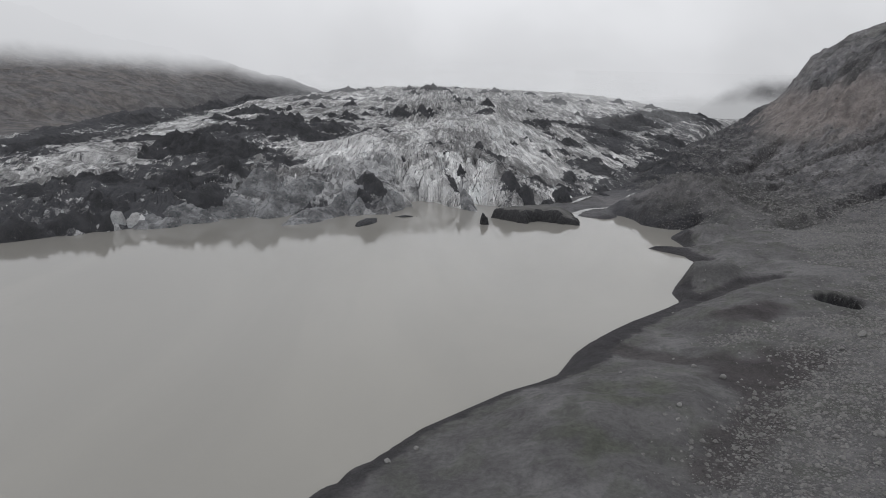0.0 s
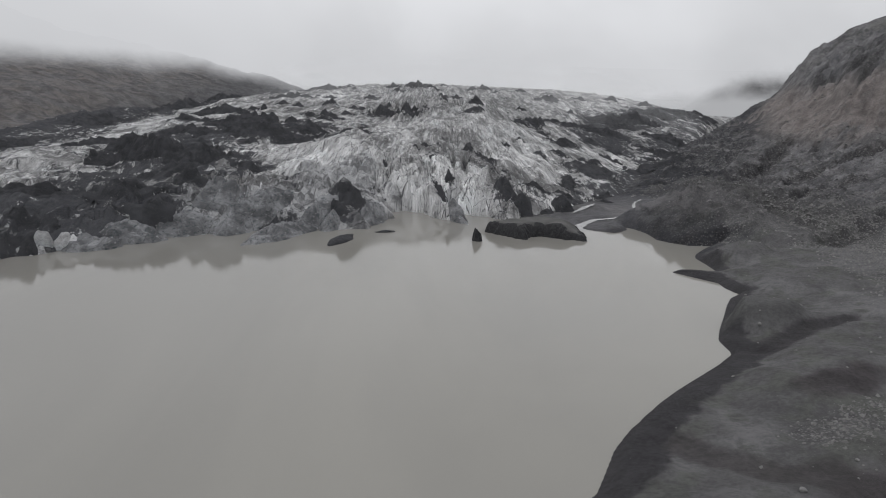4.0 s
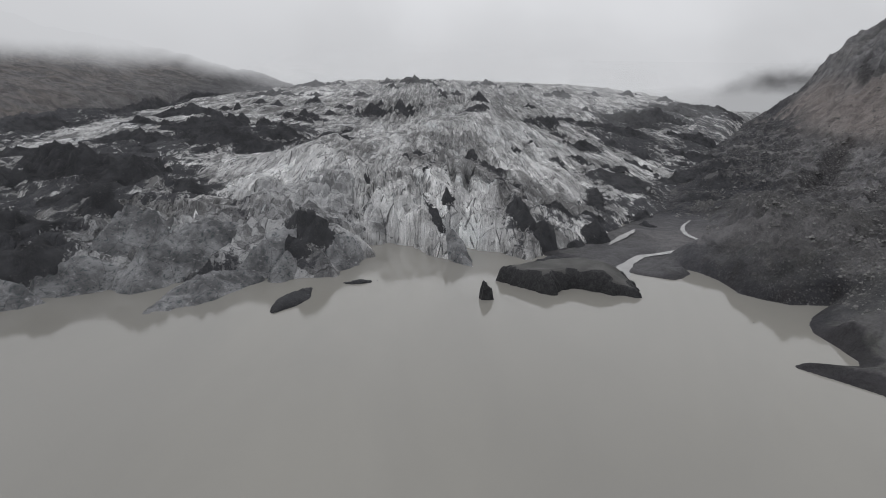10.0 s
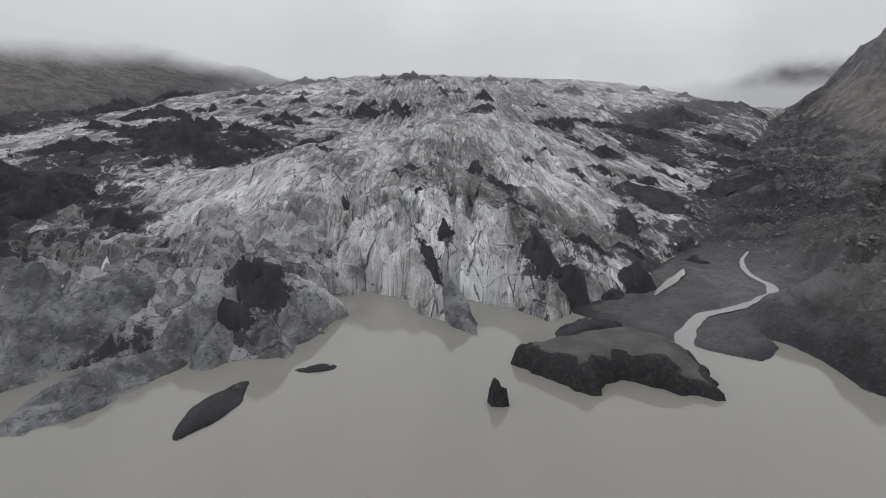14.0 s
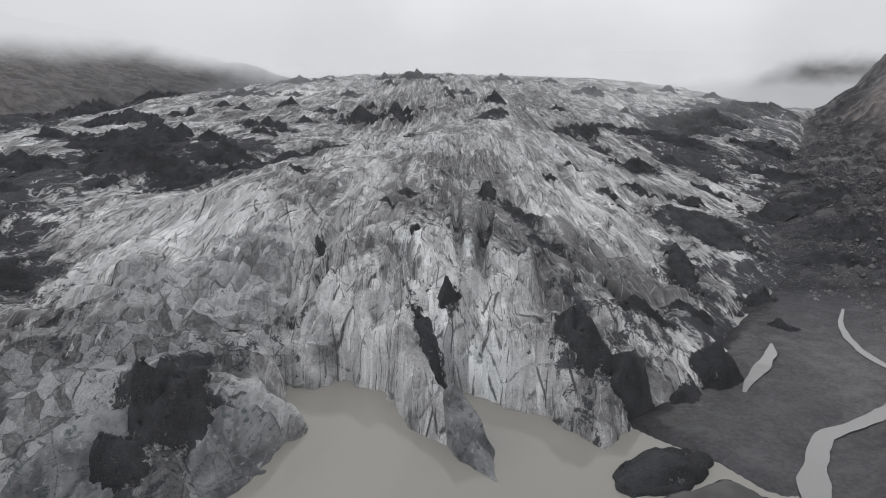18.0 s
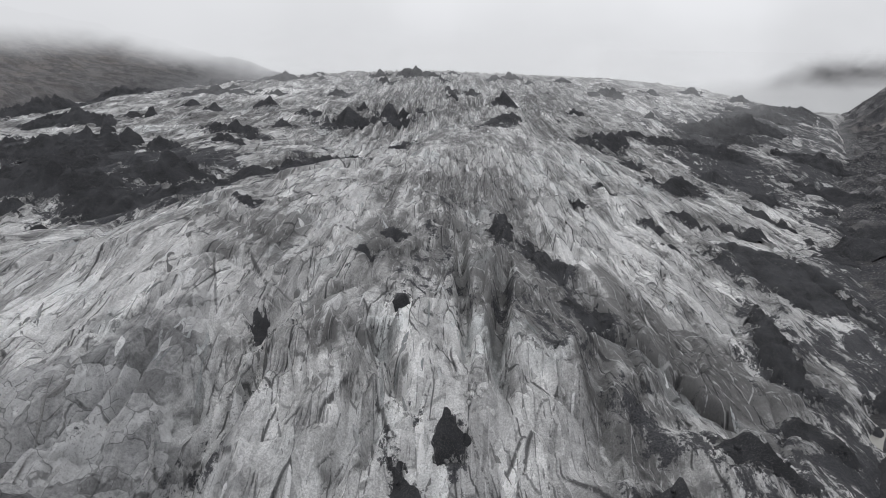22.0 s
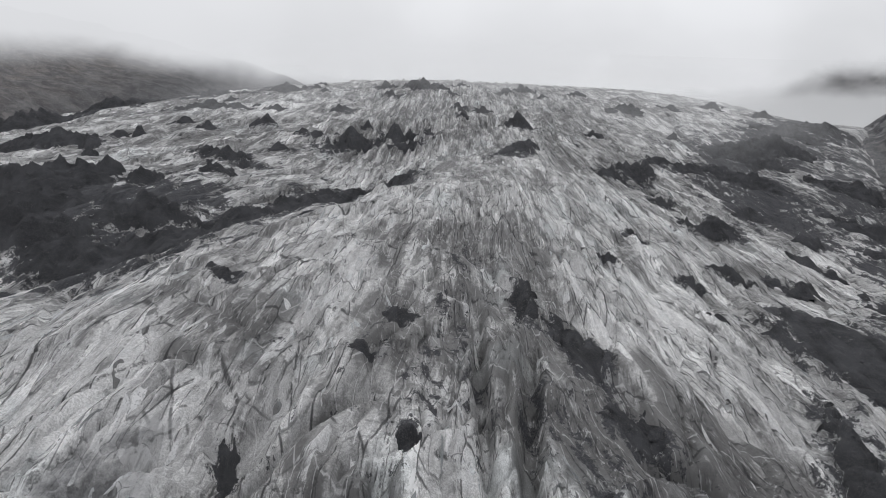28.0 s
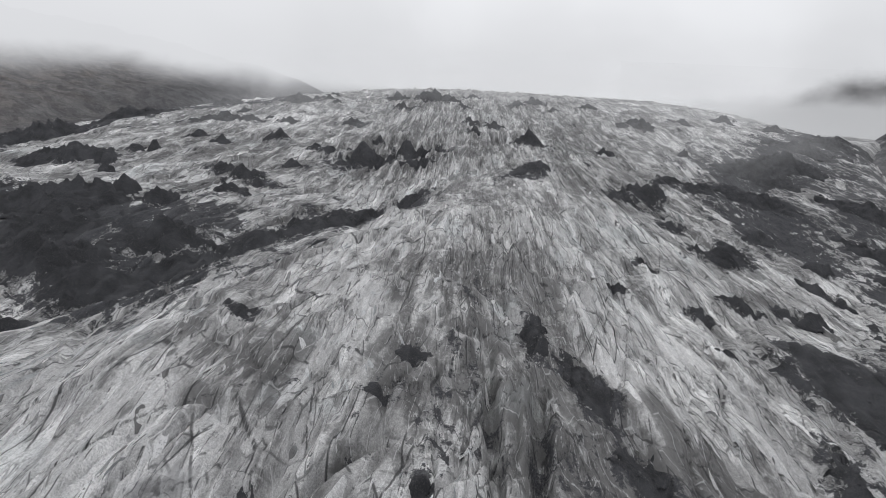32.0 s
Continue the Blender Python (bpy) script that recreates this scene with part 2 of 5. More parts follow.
def earth_material():
    n = Nodes("volcanic_sand_and_gravel")
    p = n.place()
    tint, stony, rock = n.attr("tint", "Color"), n.attr("stony"), n.attr("rock")
    b, c, d = n.noise(p, 0.22, 6, 0.68, 0.5), n.noise(p, 1.4, 6, 0.74), n.noise(p, 7.0, 4, 0.74)
    color = n.mix(1.0, tint, n.mix(n.step(n.math("ADD", n.math("MULTIPLY", b, 0.5), n.math("MULTIPLY", c, 0.5)), 0.36, 0.64), (0.74, 0.74, 0.74), (1.28, 1.275, 1.26)), "MULTIPLY")
    cell = n.add("TexVoronoi", {"Vector": p, "Scale": n.step(rock, 0.1, 0.9, 2.4, 1.0)})
    show = n.math("MULTIPLY", n.step(n.math("ADD", stony, n.math("MULTIPLY", n.math("SUBTRACT", c, 0.5), 1.6)), 0.4, 0.56), n.step(cell.outputs["Distance"], 0.48, 0.34))
    color = n.mix(n.math("MULTIPLY", show, 0.6), color, n.mix(n.add("SeparateColor", {0: cell.outputs["Color"]}).outputs[0], (0.1, 0.099, 0.097), (0.36, 0.356, 0.348)))
    coarse = n.math("MULTIPLY_ADD", n.math("MAXIMUM", stony, rock), 0.55)
    coarse.node.inputs[2].default_value = 0.08
    color = n.mix(n.math("MULTIPLY", n.step(d, 0.54, 0.66), coarse), color, (0.25, 0.246, 0.238))
    color = n.mix(n.math("MULTIPLY", n.step(d, 0.45, 0.34), coarse), color, (0.04, 0.039, 0.038))
    big = n.noise(n.stretch(p, (1, 1, 1.4), turn=30), 0.11, 8, 0.74, 0.8)
    color = n.mix(n.math("MULTIPLY", rock, n.step(big, 0.46, 0.36, 0.0, 0.5)), color, (0.06, 0.058, 0.056))
    lump = n.add("TexVoronoi", {"Vector": n.stretch(p, (1, 1, 1.3), turn=20), "Scale": 0.6})
    spot = n.add("SeparateColor", {0: lump.outputs["Color"]})
    mottle = n.noise(p, 0.07, 7, 0.7, 0.5)
    color = n.mix(n.math("MULTIPLY", rock, 1.0), color, n.mix(1.0, color, n.mix(n.step(mottle, 0.38, 0.62), (0.7, 0.7, 0.71), (1.27, 1.26, 1.24)), "MULTIPLY"))
    speck = n.math("MULTIPLY", n.math("MULTIPLY", rock, n.step(lump.outputs["Distance"], 0.36, 0.26)), n.step(n.math("ADD", spot.outputs[0], n.math("MULTIPLY", n.math("SUBTRACT", b, 0.5), 1.0)), 0.72, 0.78))
    color = n.mix(n.math("MULTIPLY", speck, 0.5), color, n.mix(spot.outputs[1], (0.15, 0.147, 0.142), (0.29, 0.282, 0.27)))
    color = n.mix(n.math("MULTIPLY", n.math("MULTIPLY", rock, n.step(c, 0.42, 0.34)), 0.5), color, (0.05, 0.049, 0.049))
    relief = n.math("ADD", n.math("ADD", n.math("MULTIPLY", c, 0.6), n.math("MULTIPLY", d, 0.2)), n.math("ADD", n.math("ADD", n.math("MULTIPLY", show, 0.3), n.math("MULTIPLY", speck, 1.0)), n.math("MULTIPLY", n.math("MULTIPLY", rock, big), 4.0)))
    return n.finish(color, 0.9, relief, 0.6, 0.25)


def water_material(name, color, other, rough, ripple):
    n = Nodes(name)
    p = n.place()
    tint = n.mix(n.step(n.noise(n.stretch(p, (1, 0.35, 1), turn=20), 0.02, 4, 0.55, 0.8), 0.35, 0.68), color, other)
    h = n.math("ADD", n.noise(p, 0.6, 3, 0.5), n.math("MULTIPLY", n.noise(p, 2.5, 3, 0.5), 0.4))
    return n.finish(tint, rough, h, ripple, 0.5, 1.33)


def rubble_material():
    n = Nodes("dark_rubble")
    p = n.place()
    b = n.noise(p, 2.0, 5, 0.65)
    color = n.mix(n.add("NewGeometry").outputs["Random Per Island"], (0.1, 0.099, 0.098), (0.29, 0.285, 0.277))
    color = n.mix(n.step(b, 0.4, 0.65, 0.0, 0.5), color, (0.08, 0.079, 0.078))
    return n.finish(color, 0.88, b, 0.15, 0.3)


def stone_material():
    n = Nodes("pale_basalt_stone")
    p = n.place()
    r = n.add("ObjectInfo").outputs["Random"]
    i = n.add("NewGeometry").outputs["Random Per Island"]
    b, c = n.noise(p, 1.5, 5, 0.65), n.noise(p, 9.0, 4, 0.7)
    color = n.mix(n.step(b, 0.3, 0.7), (0.13, 0.128, 0.123), (0.25, 0.247, 0.238))
    color = n.mix(n.math("MULTIPLY", n.math("ADD", r, i), 0.25), color, (0.4, 0.395, 0.38))
    color = n.mix(n.math("MULTIPLY", n.step(c, 0.5, 0.75), 0.5), color, (0.1, 0.1, 0.098))
    return n.finish(color, 0.85, n.math("ADD", b, n.math("MULTIPLY", c, 0.4)), 0.15, 0.3)


def cloud_material(name, low, high, amount, glow, seed, haze=0.0):
    """Cloud that thickens upward, from low to high as counted from its own base."""
    n = Nodes(name)
    p = n.place()
    lift = n.attr("lift")
    soft = n.noise(n.stretch(p, (1, 1, 2.2), (seed * 37.0, 0, 0)), 0.006, 4, 0.5, 0.4)
    wisp = n.noise(n.stretch(p, (1, 1, 1.6), (seed * 91.0, 0, 0)), 0.02, 5, 0.55, 0.5)
    h = n.math("ADD", lift, n.math("ADD", n.math("MULTIPLY", n.math("SUBTRACT", soft, 0.5), 1.6), n.math("MULTIPLY", n.math("SUBTRACT", wisp, 0.5), 0.9)))
    alpha = n.math("MULTIPLY", n.step(h, low, high, haze, 1.0), amount)
    tone = n.step(n.noise(n.stretch(p, (1, 1, 1.8), (0, 0, seed * 13.0)), 0.003, 3, 0.5), 0.3, 0.7, 0.95, 1.04)
    tone = n.math("MULTIPLY", tone, n.step(lift, 0.0, 14.0, 0.86, 1.17))
    shine = n.add("Emission", {"Color": (*glow, 1), "Strength": tone})
    clear = n.add("BsdfTransparent")
    mixed = n.add("MixShader", {0: alpha, 1: clear.outputs[0], 2: shine.outputs[0]})
    n.tree.links.new(mixed.outputs[0], n.out.inputs[0])
    return n.mat


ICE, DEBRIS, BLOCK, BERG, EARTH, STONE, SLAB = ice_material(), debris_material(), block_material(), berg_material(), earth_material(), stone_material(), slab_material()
RUBBLE = rubble_material()
WATER = water_material("silty_lake_water", (0.316, 0.305, 0.274), (0.284, 0.275, 0.25), 0.035, 0.012)
STREAM_WATER = water_material("milky_stream_water", (0.34, 0.337, 0.328), (0.27, 0.267, 0.26), 0.12, 0.05)



# ---- relief of the place ----
def smooth(a, b, x):
    t = np.clip((x - a) / (b - a), 0, 1)
    return t * t * (3 - 2 * t)


def lattice(ix, iy, seed):
    h = (ix.astype(np.int64) * 374761393 + iy.astype(np.int64) * 668265263 + seed * 2147483647 // 7919) & 0xFFFFFFFF
    h = ((h ^ (h >> 13)) * 1274126177) & 0xFFFFFFFF
    return ((h ^ (h >> 16)) & 0xFFFF) / 65535.0


def perlin(x, y, seed=0):
    """Gradient noise, about -1 to 1."""
    x0, y0 = np.floor(x), np.floor(y)
    fx, fy = x - x0, y - y0
    u, v = fx * fx * fx * (fx * (fx * 6 - 15) + 10), fy * fy * fy * (fy * (fy * 6 - 15) + 10)
    out = 0.0
    for dx in (0, 1):
        for dy in (0, 1):
            a = lattice(x0 + dx, y0 + dy, seed) * 2 * np.pi
            dot = np.cos(a) * (fx - dx) + np.sin(a) * (fy - dy)
            out = out + dot * (u if dx else 1 - u) * (v if dy else 1 - v)
    return out * 1.5


def fbm(x, y, octaves=4, seed=0, gain=0.5):
    out, amp = 0.0, 1.0
    for n in range(octaves):
        out = out + amp * perlin(x * 2.03**n + 17.3 * n, y * 2.03**n - 9.1 * n, seed + n)
        amp *= gain
    return out


def ridged(x, y, octaves=3, seed=0, gain=0.5):
    """Sharp crests, 0 to about 1."""
    out, amp, total = 0.0, 1.0, 0.0
    for n in range(octaves):
        out = out + amp * (1 - np.abs(perlin(x * 2.07**n + 5.7 * n, y * 2.07**n + 3.3 * n, seed + n))) ** 2
        total += amp
        amp *= gain
    return out / total


def plates(x, y, seed=0, tilt=0.8):
    """Broken plates: each cell of the plane lies at its own height and slant. Gives that height and the distance to the joint."""
    x0, y0 = np.floor(x), np.floor(y)
    first, second, out = np.full(np.shape(x), 9.0), np.full(np.shape(x), 9.0), np.zeros(np.shape(x))
    for dx in (-1, 0, 1):
        for dy in (-1, 0, 1):
            cx, cy = x0 + dx, y0 + dy
            r1, r2, r3 = lattice(cx, cy, seed), lattice(cx, cy, seed + 1), lattice(cx, cy, seed + 2)
            ox, oy = x - cx - 0.1 - 0.8 * r1, y - cy - 0.1 - 0.8 * r2
            d = ox * ox + oy * oy
            near = d < first
            second = np.where(near, first, np.minimum(second, d))
            a = r3 * 41.0
            out = np.where(near, r3 - 0.5 + tilt * (ox * np.cos(a) + oy * np.sin(a)), out)
            first = np.where(near, d, first)
    gap = np.sqrt(second) - np.sqrt(first)
    return out * smooth(0, 0.22, gap), gap


def lobes(x, y, seed=0):
    """Rounded lobes that meet in sharp creases, 0 to 1."""
    t = np.clip(np.abs(perlin(x, y, seed) + 0.3 * perlin(2.1 * x, 2.1 * y, seed + 50)) / 0.6, 0, 1)
    return t * (2 - t)


def along_line(x, y, line):
    """Distance to a polyline, and the share of its length at the nearest point."""
    best, share, total = np.full(np.shape(x), 1e9), np.zeros(np.shape(x)), 0.0
    lengths = [math.dist(a, b) for a, b in zip(line, line[1:])]
    whole = sum(lengths)
    for (ax, ay), (bx, by), n in zip(line, line[1:], lengths):
        t = np.clip(((x - ax) * (bx - ax) + (y - ay) * (by - ay)) / (n * n), 0, 1)
        d = np.hypot(x - ax - t * (bx - ax), y - ay - t * (by - ay))
        near = d < best
        best, share = np.where(near, d, best), np.where(near, (total + t * n) / whole, share)
        total += n
    return best, share


def belt(x, y, line, wide):
    d, _ = along_line(x, y, line)
    return np.exp(-((d / wide) ** 2))


def inside(x, y, ring):
    """Signed distance to a closed ring: above nought inside."""
    d, _ = along_line(x, y, ring + ring[:1])
    odd = np.zeros(np.shape(x), bool)
    for (ax, ay), (bx, by) in zip(ring, ring[1:] + ring[:1]):
        if ay != by:
            odd ^= ((ay > y) != (by > y)) & (x < (bx - ax) * (y - ay) / (by - ay) + ax)
    return np.where(odd, d, -d)


def hermite(at, values, q):
    """A smooth curve through values at the stations, for each q; values may have more axes behind the first."""
    at, values = np.array(at, float), np.array(values, float)
    slope = np.gradient(values, at, axis=0)
    q = np.clip(q, at[0], at[-1])
    n = np.clip(np.searchsorted(at, q) - 1, 0, len(at) - 2)
    h = at[n + 1] - at[n]
    t = (q - at[n]) / h
    return n, t, h, values, slope


def heights(xs, ys, table, x, y):
    """Height from cross-sections: one row of heights at the stations xs for each station of ys."""
    table = np.array(table, float)
    nx, tx, hx, _, _ = hermite(xs, table.T, x)
    gx = np.gradient(table, np.array(xs, float), axis=1)
    gy = np.gradient(table, np.array(ys, float), axis=0)
    gxy = np.gradient(gx, np.array(ys, float), axis=0)
    ny, ty, hy, _, _ = hermite(ys, table, y)

    def basis(t, h):
        return 2 * t**3 - 3 * t**2 + 1, -2 * t**3 + 3 * t**2, (t**3 - 2 * t**2 + t) * h, (t**3 - t**2) * h

    ax, ay = basis(tx, hx), basis(ty, hy)
    out = 0.0
    for i in (0, 1):
        for j in (0, 1):
            out = out + ax[i] * ay[j] * table[ny + j, nx + i] + ax[2 + i] * ay[j] * gx[ny + j, nx + i]
            out = out + ax[i] * ay[2 + j] * gy[ny + j, nx + i] + ax[2 + i] * ay[2 + j] * gxy[ny + j, nx + i]
    return out


# The glacier: cross-sections from west to east, one a line, from its snout up to its crest
ICE_X = [-420, -250, -165, -110, -60, -20, 15, 45, 80, 120, 200, 340]
ICE_Y = [170, 240, 300, 345, 385, 440, 500, 600, 700, 850, 1200]
ICE_Z = [
    [4, 6, 5, 3, 3, 3, 3, 3, 1, 0, 0, 0],
    [7, 11, 10, 9, 8, 6, 5, 4, 2, 0, 0, 0],
    [9, 15, 16, 15, 15, 14, 13, 8, 2, 0, 0, 0],
    [10, 18, 20, 20, 22, 22, 18, 9, 5, 0, 0, 0],
    [10, 20, 23, 23, 25, 26, 21, 14, 9, 1, 0, 0],
    [10, 22, 28, 28, 30, 29, 29, 25, 17, 8, 2, 0],
    [10, 24, 33, 33, 33, 29, 36, 36, 28, 17, 6, 0],
    [12, 30, 44, 47, 47, 47, 49, 48, 43, 37, 24, 0],
    [16, 38, 52, 58, 60, 61, 61, 59, 57, 54, 44, 20],
    [18, 40, 53, 61, 66, 68, 68, 67, 66, 65, 60, 33],
    [10, 24, 32, 40, 44, 46, 46, 44, 42, 38, 32, 22],
]
FRONT = [(-330, 100), (-250, 140), (-128, 186), (-103, 212), (-80, 236), (-62, 244), (-45, 252), (-30, 251),
         (-20, 252), (-19, 264), (-12.6, 276), (-20.5, 293), (-15, 290), (-10, 293), (-4.9, 288), (2.4, 276), (9, 268), (15, 271), (7, 291), (11, 289), (16, 284), (20.5, 280), (29, 270),
         (39, 280), (50, 285), (58, 292), (67, 313), (80, 335), (104, 352), (118, 380), (138, 420), (180, 500),
         (240, 600), (320, 760), (420, 900), (520, 1300), (-200, 1300), (-245, 900), (-262, 700), (-290, 500), (-320, 300)]
TROUGH = [(-92, 366), (-68, 396), (-54, 424), (-38, 452), (-20, 482)]
CREST = [(34, 505), (14, 450), (-10, 412), (-32, 378), (-46, 350)]
FAN = (18, 475)
MORAINE = [(-222, 300), (-228, 400), (-232, 470), (-232, 520), (-234, 600)]


def spread(y):
    """How far the flow lines stand apart, growing towards the snout."""
    return np.interp(y, [240, 280, 310, 345, 400, 450, 500, 560, 640, 760], [1.6, 1.5, 1.4, 1.24, 1.0, 0.8, 0.63, 0.5, 0.43, 0.4])


def fan(x, y):
    """Across and along the flow lines, and how far they hold."""
    r = np.hypot(x - FAN[0], FAN[1] - y)
    off = x - 12
    return np.clip(off, -55, 75) / spread(y) + off - np.clip(off, -55, 75), 700 - y + 1.1 * np.maximum(335 - y, 0) ** 1.5 / 7, smooth(10, 40, r) * smooth(-330, -250, x)


def broken(x, y, edge):
    """Where the front is broken into blocks, 0 to 1."""
    return np.clip(smooth(58, 10, edge + 9 * fbm(x / 20, y / 20, 2, 47)) * smooth(-175, -120, x) * smooth(95, 55, x) * (0.45 + 0.55 * smooth(20, -25, x)), 0, 1)


def ice(x, y, fine=True):
    """Height of the glacier."""
    z = heights(ICE_X, ICE_Y, ICE_Z, x, y)
    edge = inside(x, y, FRONT)
    if not fine:
        z = z - 5.0 * belt(x, y, TROUGH, 13) + 3.2 * belt(x, y, CREST, 17)
        return np.where(edge > 0, -2 + (z + 2) * (1 - np.exp(-np.maximum(edge, 0) / 7)), -2)
    u, v, near = fan(x, y)
    edge = edge + 2.4 * fbm(x / 9, y / 9, 4, 3) * smooth(-6, 3, edge)
    wx, wy = 6 * fbm(x / 34, y / 34, 3, 11), 6 * fbm(x / 30, y / 30, 2, 12)
    uu, vv = u + 0.5 * wx, v + 1.5 * wy
    calm = smooth(-0.2, 0.35, fbm(x / 26, y / 30, 2, 14) + 0.5 * belt(x, y, [(12, 400), (14, 330), (40, 330)], 22) - 0.4 * belt(x, y, [(-30, 380), (-40, 320)], 24))
    p1, e1 = plates((uu + 0.14 * vv) / 6.5, vv / 40, 24, 1.2)
    p2, e2 = plates((uu - 0.1 * vv) / 2.6, vv / 17, 27, 1.2)
    a = (1.8 + 1.2 * smooth(330, 285, y)) * (lobes(uu / 19, vv / 90, 21) - 0.6)
    a = a + (1.2 + 0.8 * calm) * p1 - 0.7 * smooth(0.08, 0.0, e1) + (0.2 + 0.45 * calm) * p2 - (0.1 + 0.25 * calm) * smooth(0.12, 0.0, e2)
    p0, _ = plates((uu + wx) / 15, (vv + 0.8 * u) / 40, 23, 1.1)
    a = a + 1.3 * p0
    b = 2.0 * (ridged((x + wx) / 13, (y + 2 * wy) / 38, 3, 31) - 0.6) + 1.2 * (ridged((x - 0.5 * y) / 26, (y + wx) / 11, 3, 32) - 0.6)
    p3, e3 = plates((x + 0.2 * y + wx) / 5, (y - 0.2 * x + wy) / 17, 34, 1.0)
    b = b + 0.9 * p3 - 0.6 * smooth(0.1, 0.0, e3)
    a = a + smooth(450, 530, y) * (1.9 * (ridged((x + wx) / 10, (y + wy) / 15, 3, 36) - 0.55) + 0.9 * (ridged(x / 4.5, y / 6, 2, 37) - 0.55))
    rough = near * a * (1 - 0.3 * smooth(480, 560, y)) + (1 - near) * b + 0.12 * fbm(x / 1.6, y / 1.6, 3, 41) + 1.0 * fbm(x / 24, y / 24, 2, 42)
    shatter = broken(x, y, edge)
    p4, e4 = plates((uu + 0.16 * vv + 0.5 * wx) / 8.5, vv / 30, 44, 1.3)
    p5, e5 = plates((uu - 0.1 * vv) / 3.4, vv / 15, 46, 1.3)
    rough = rough * (1 - 0.25 * shatter) + shatter * (2.7 * p4 - 1.1 * smooth(0.1, 0.0, e4) + 0.95 * p5 - 0.35 * smooth(0.12, 0.0, e5))
    seracs = np.exp(-(((x + 18) / 38) ** 2 + ((y - 556) / 30) ** 2))
    rough = rough * (1 + 1.3 * seracs)
    z = z - 5.0 * belt(x, y, TROUGH, 13) + 3.2 * belt(x, y, CREST, 17)
    z = z + belt(x, y, MORAINE, 15) * np.interp(y, [300, 400, 470, 530, 590, 630], [1, 5, 8, 9, 3, 0]) * (0.75 + 0.5 * ridged(x / 14, y / 20, 3, 39))
    rough = rough * (1 - 0.6 * np.exp(-(((x - 20) / 36) ** 2 + ((y - 485) / 42) ** 2)))
    z = z + rough * smooth(0, 14, edge) - clefts(x, y)
    return np.where(edge > -8, -2.2 + (z + 2.2) * (1 - np.exp(-np.maximum(edge, 0) / 5.5)), -2.2)


# Deep clefts and melt channels in the ice: line, width, depth
CLEFTS = [
    ([(11.2, 386), (10.5, 366), (10.2, 345), (9.9, 326), (9.6, 312)], 1.4, 3.0),
    ([(20, 372), (18.7, 360), (15.8, 336), (14.8, 322), (14.4, 308)], 1.7, 3.6),
    ([(31, 341), (38.5, 338.5), (42.7, 329.5), (48.5, 319)], 2.0, 5.0),
    ([(-1.6, 330), (-2.2, 319), (-3.5, 309), (-5.5, 296)], 2.0, 3.0),
    ([(-20.8, 333), (-19.8, 325), (-20.5, 315)], 2.0, 2.6),
    ([(-14, 352), (-20, 322), (-25, 303), (-29, 290)], 2.8, 3.2),
    ([(-3, 346), (-9, 338), (-14, 330), (-18, 315), (-21, 303), (-24, 292)], 2.2, 4.4),
    ([(-26, 330), (-30, 318), (-33, 304)], 1.6, 2.6),
    ([(2, 318), (-1, 308), (-2, 298)], 1.6, 3.0),
    ([(22, 316), (27, 304), (31, 294)], 1.8, 2.8),
    ([(-33, 316), (-38, 300), (-40, 285)], 2.2, 2.4),
    ([(30, 330), (26, 312), (25, 296)], 2.2, 2.4),
    ([(-48, 368), (-30.5, 356), (-17, 347)], 0.9, 0.6),
]


def clefts(x, y):
    out = np.zeros(np.shape(x))
    for line, width, depth in CLEFTS:
        xs, ys = [p[0] for p in line], [p[1] for p in line]
        m = (x > min(xs) - 9) & (x < max(xs) + 9) & (y > min(ys) - 9) & (y < max(ys) + 9)
        if m.any():
            px, py = x[m] + 0.9 * perlin(x[m] / 6, y[m] / 6, 71), y[m]
            d, s = along_line(px, py, line)
            out[m] = np.maximum(out[m], 1.25 * depth * smooth(1.25 * width, 0.2 * width, d) * smooth(-0.02, 0.2, s) * smooth(1.02, 0.8, s))
    return out


# The land east of the lake: its shore from behind the start to the ice, the way up the valley, and the round trip behind the hills
LAND = [(-420, -500), (-180, -120), (-95, -10), (-45, 32), (-13, 62), (-2, 78), (9.8, 89.5), (14, 92.3), (18.3, 96), (20.5, 100.5), (22.7, 105.3), (26, 110.2), (31, 116.4), (36.9, 123),
        (43.2, 128.8), (48, 133.5), (51.8, 137.7), (52.2, 140.5), (52.6, 144.9), (55.2, 150.5), (59, 157.5), (64, 167), (67, 172), (70.5, 175.6), (69.6, 180), (69.8, 185), (66.8, 189.5), (62.3, 195.8),
        (64.5, 197), (70, 195.5), (73.2, 195.3), (74.6, 198), (75, 204), (75, 212), (77, 217), (80.6, 222), (86.5, 227.5), (89, 229.5), (80.2, 229.8),
        (76.1, 234), (73, 239), (73.4, 246), (73, 252), (71.5, 258), (69, 262), (68.5, 256.5), (64.8, 252), (62.5, 250.5), (58, 253.5), (53, 257.5), (47, 262), (44, 268), (38, 274), (34, 279), (40, 284), (60, 310), (100, 360),
        (200, 560), (420, 950), (2600, 1100), (2600, -900), (-420, -900)]
STREAM = [(47, 247), (49.1, 252.7), (54.3, 264.3), (61.1, 274.5), (68.3, 277.9), (76.9, 282.5), (84, 289), (87, 296), (85.6, 304.2), (88, 314), (91, 321), (97, 330)]
SIDE_STREAM = [(56, 288), (58, 291), (61.4, 294.7), (66.3, 300.5), (69, 306)]
KETTLE = (78.5, 125)
DAMP = [(52, 138), (55, 137), (58, 136), (62, 138.5), (66, 142.5), (70, 144), (76, 146)]
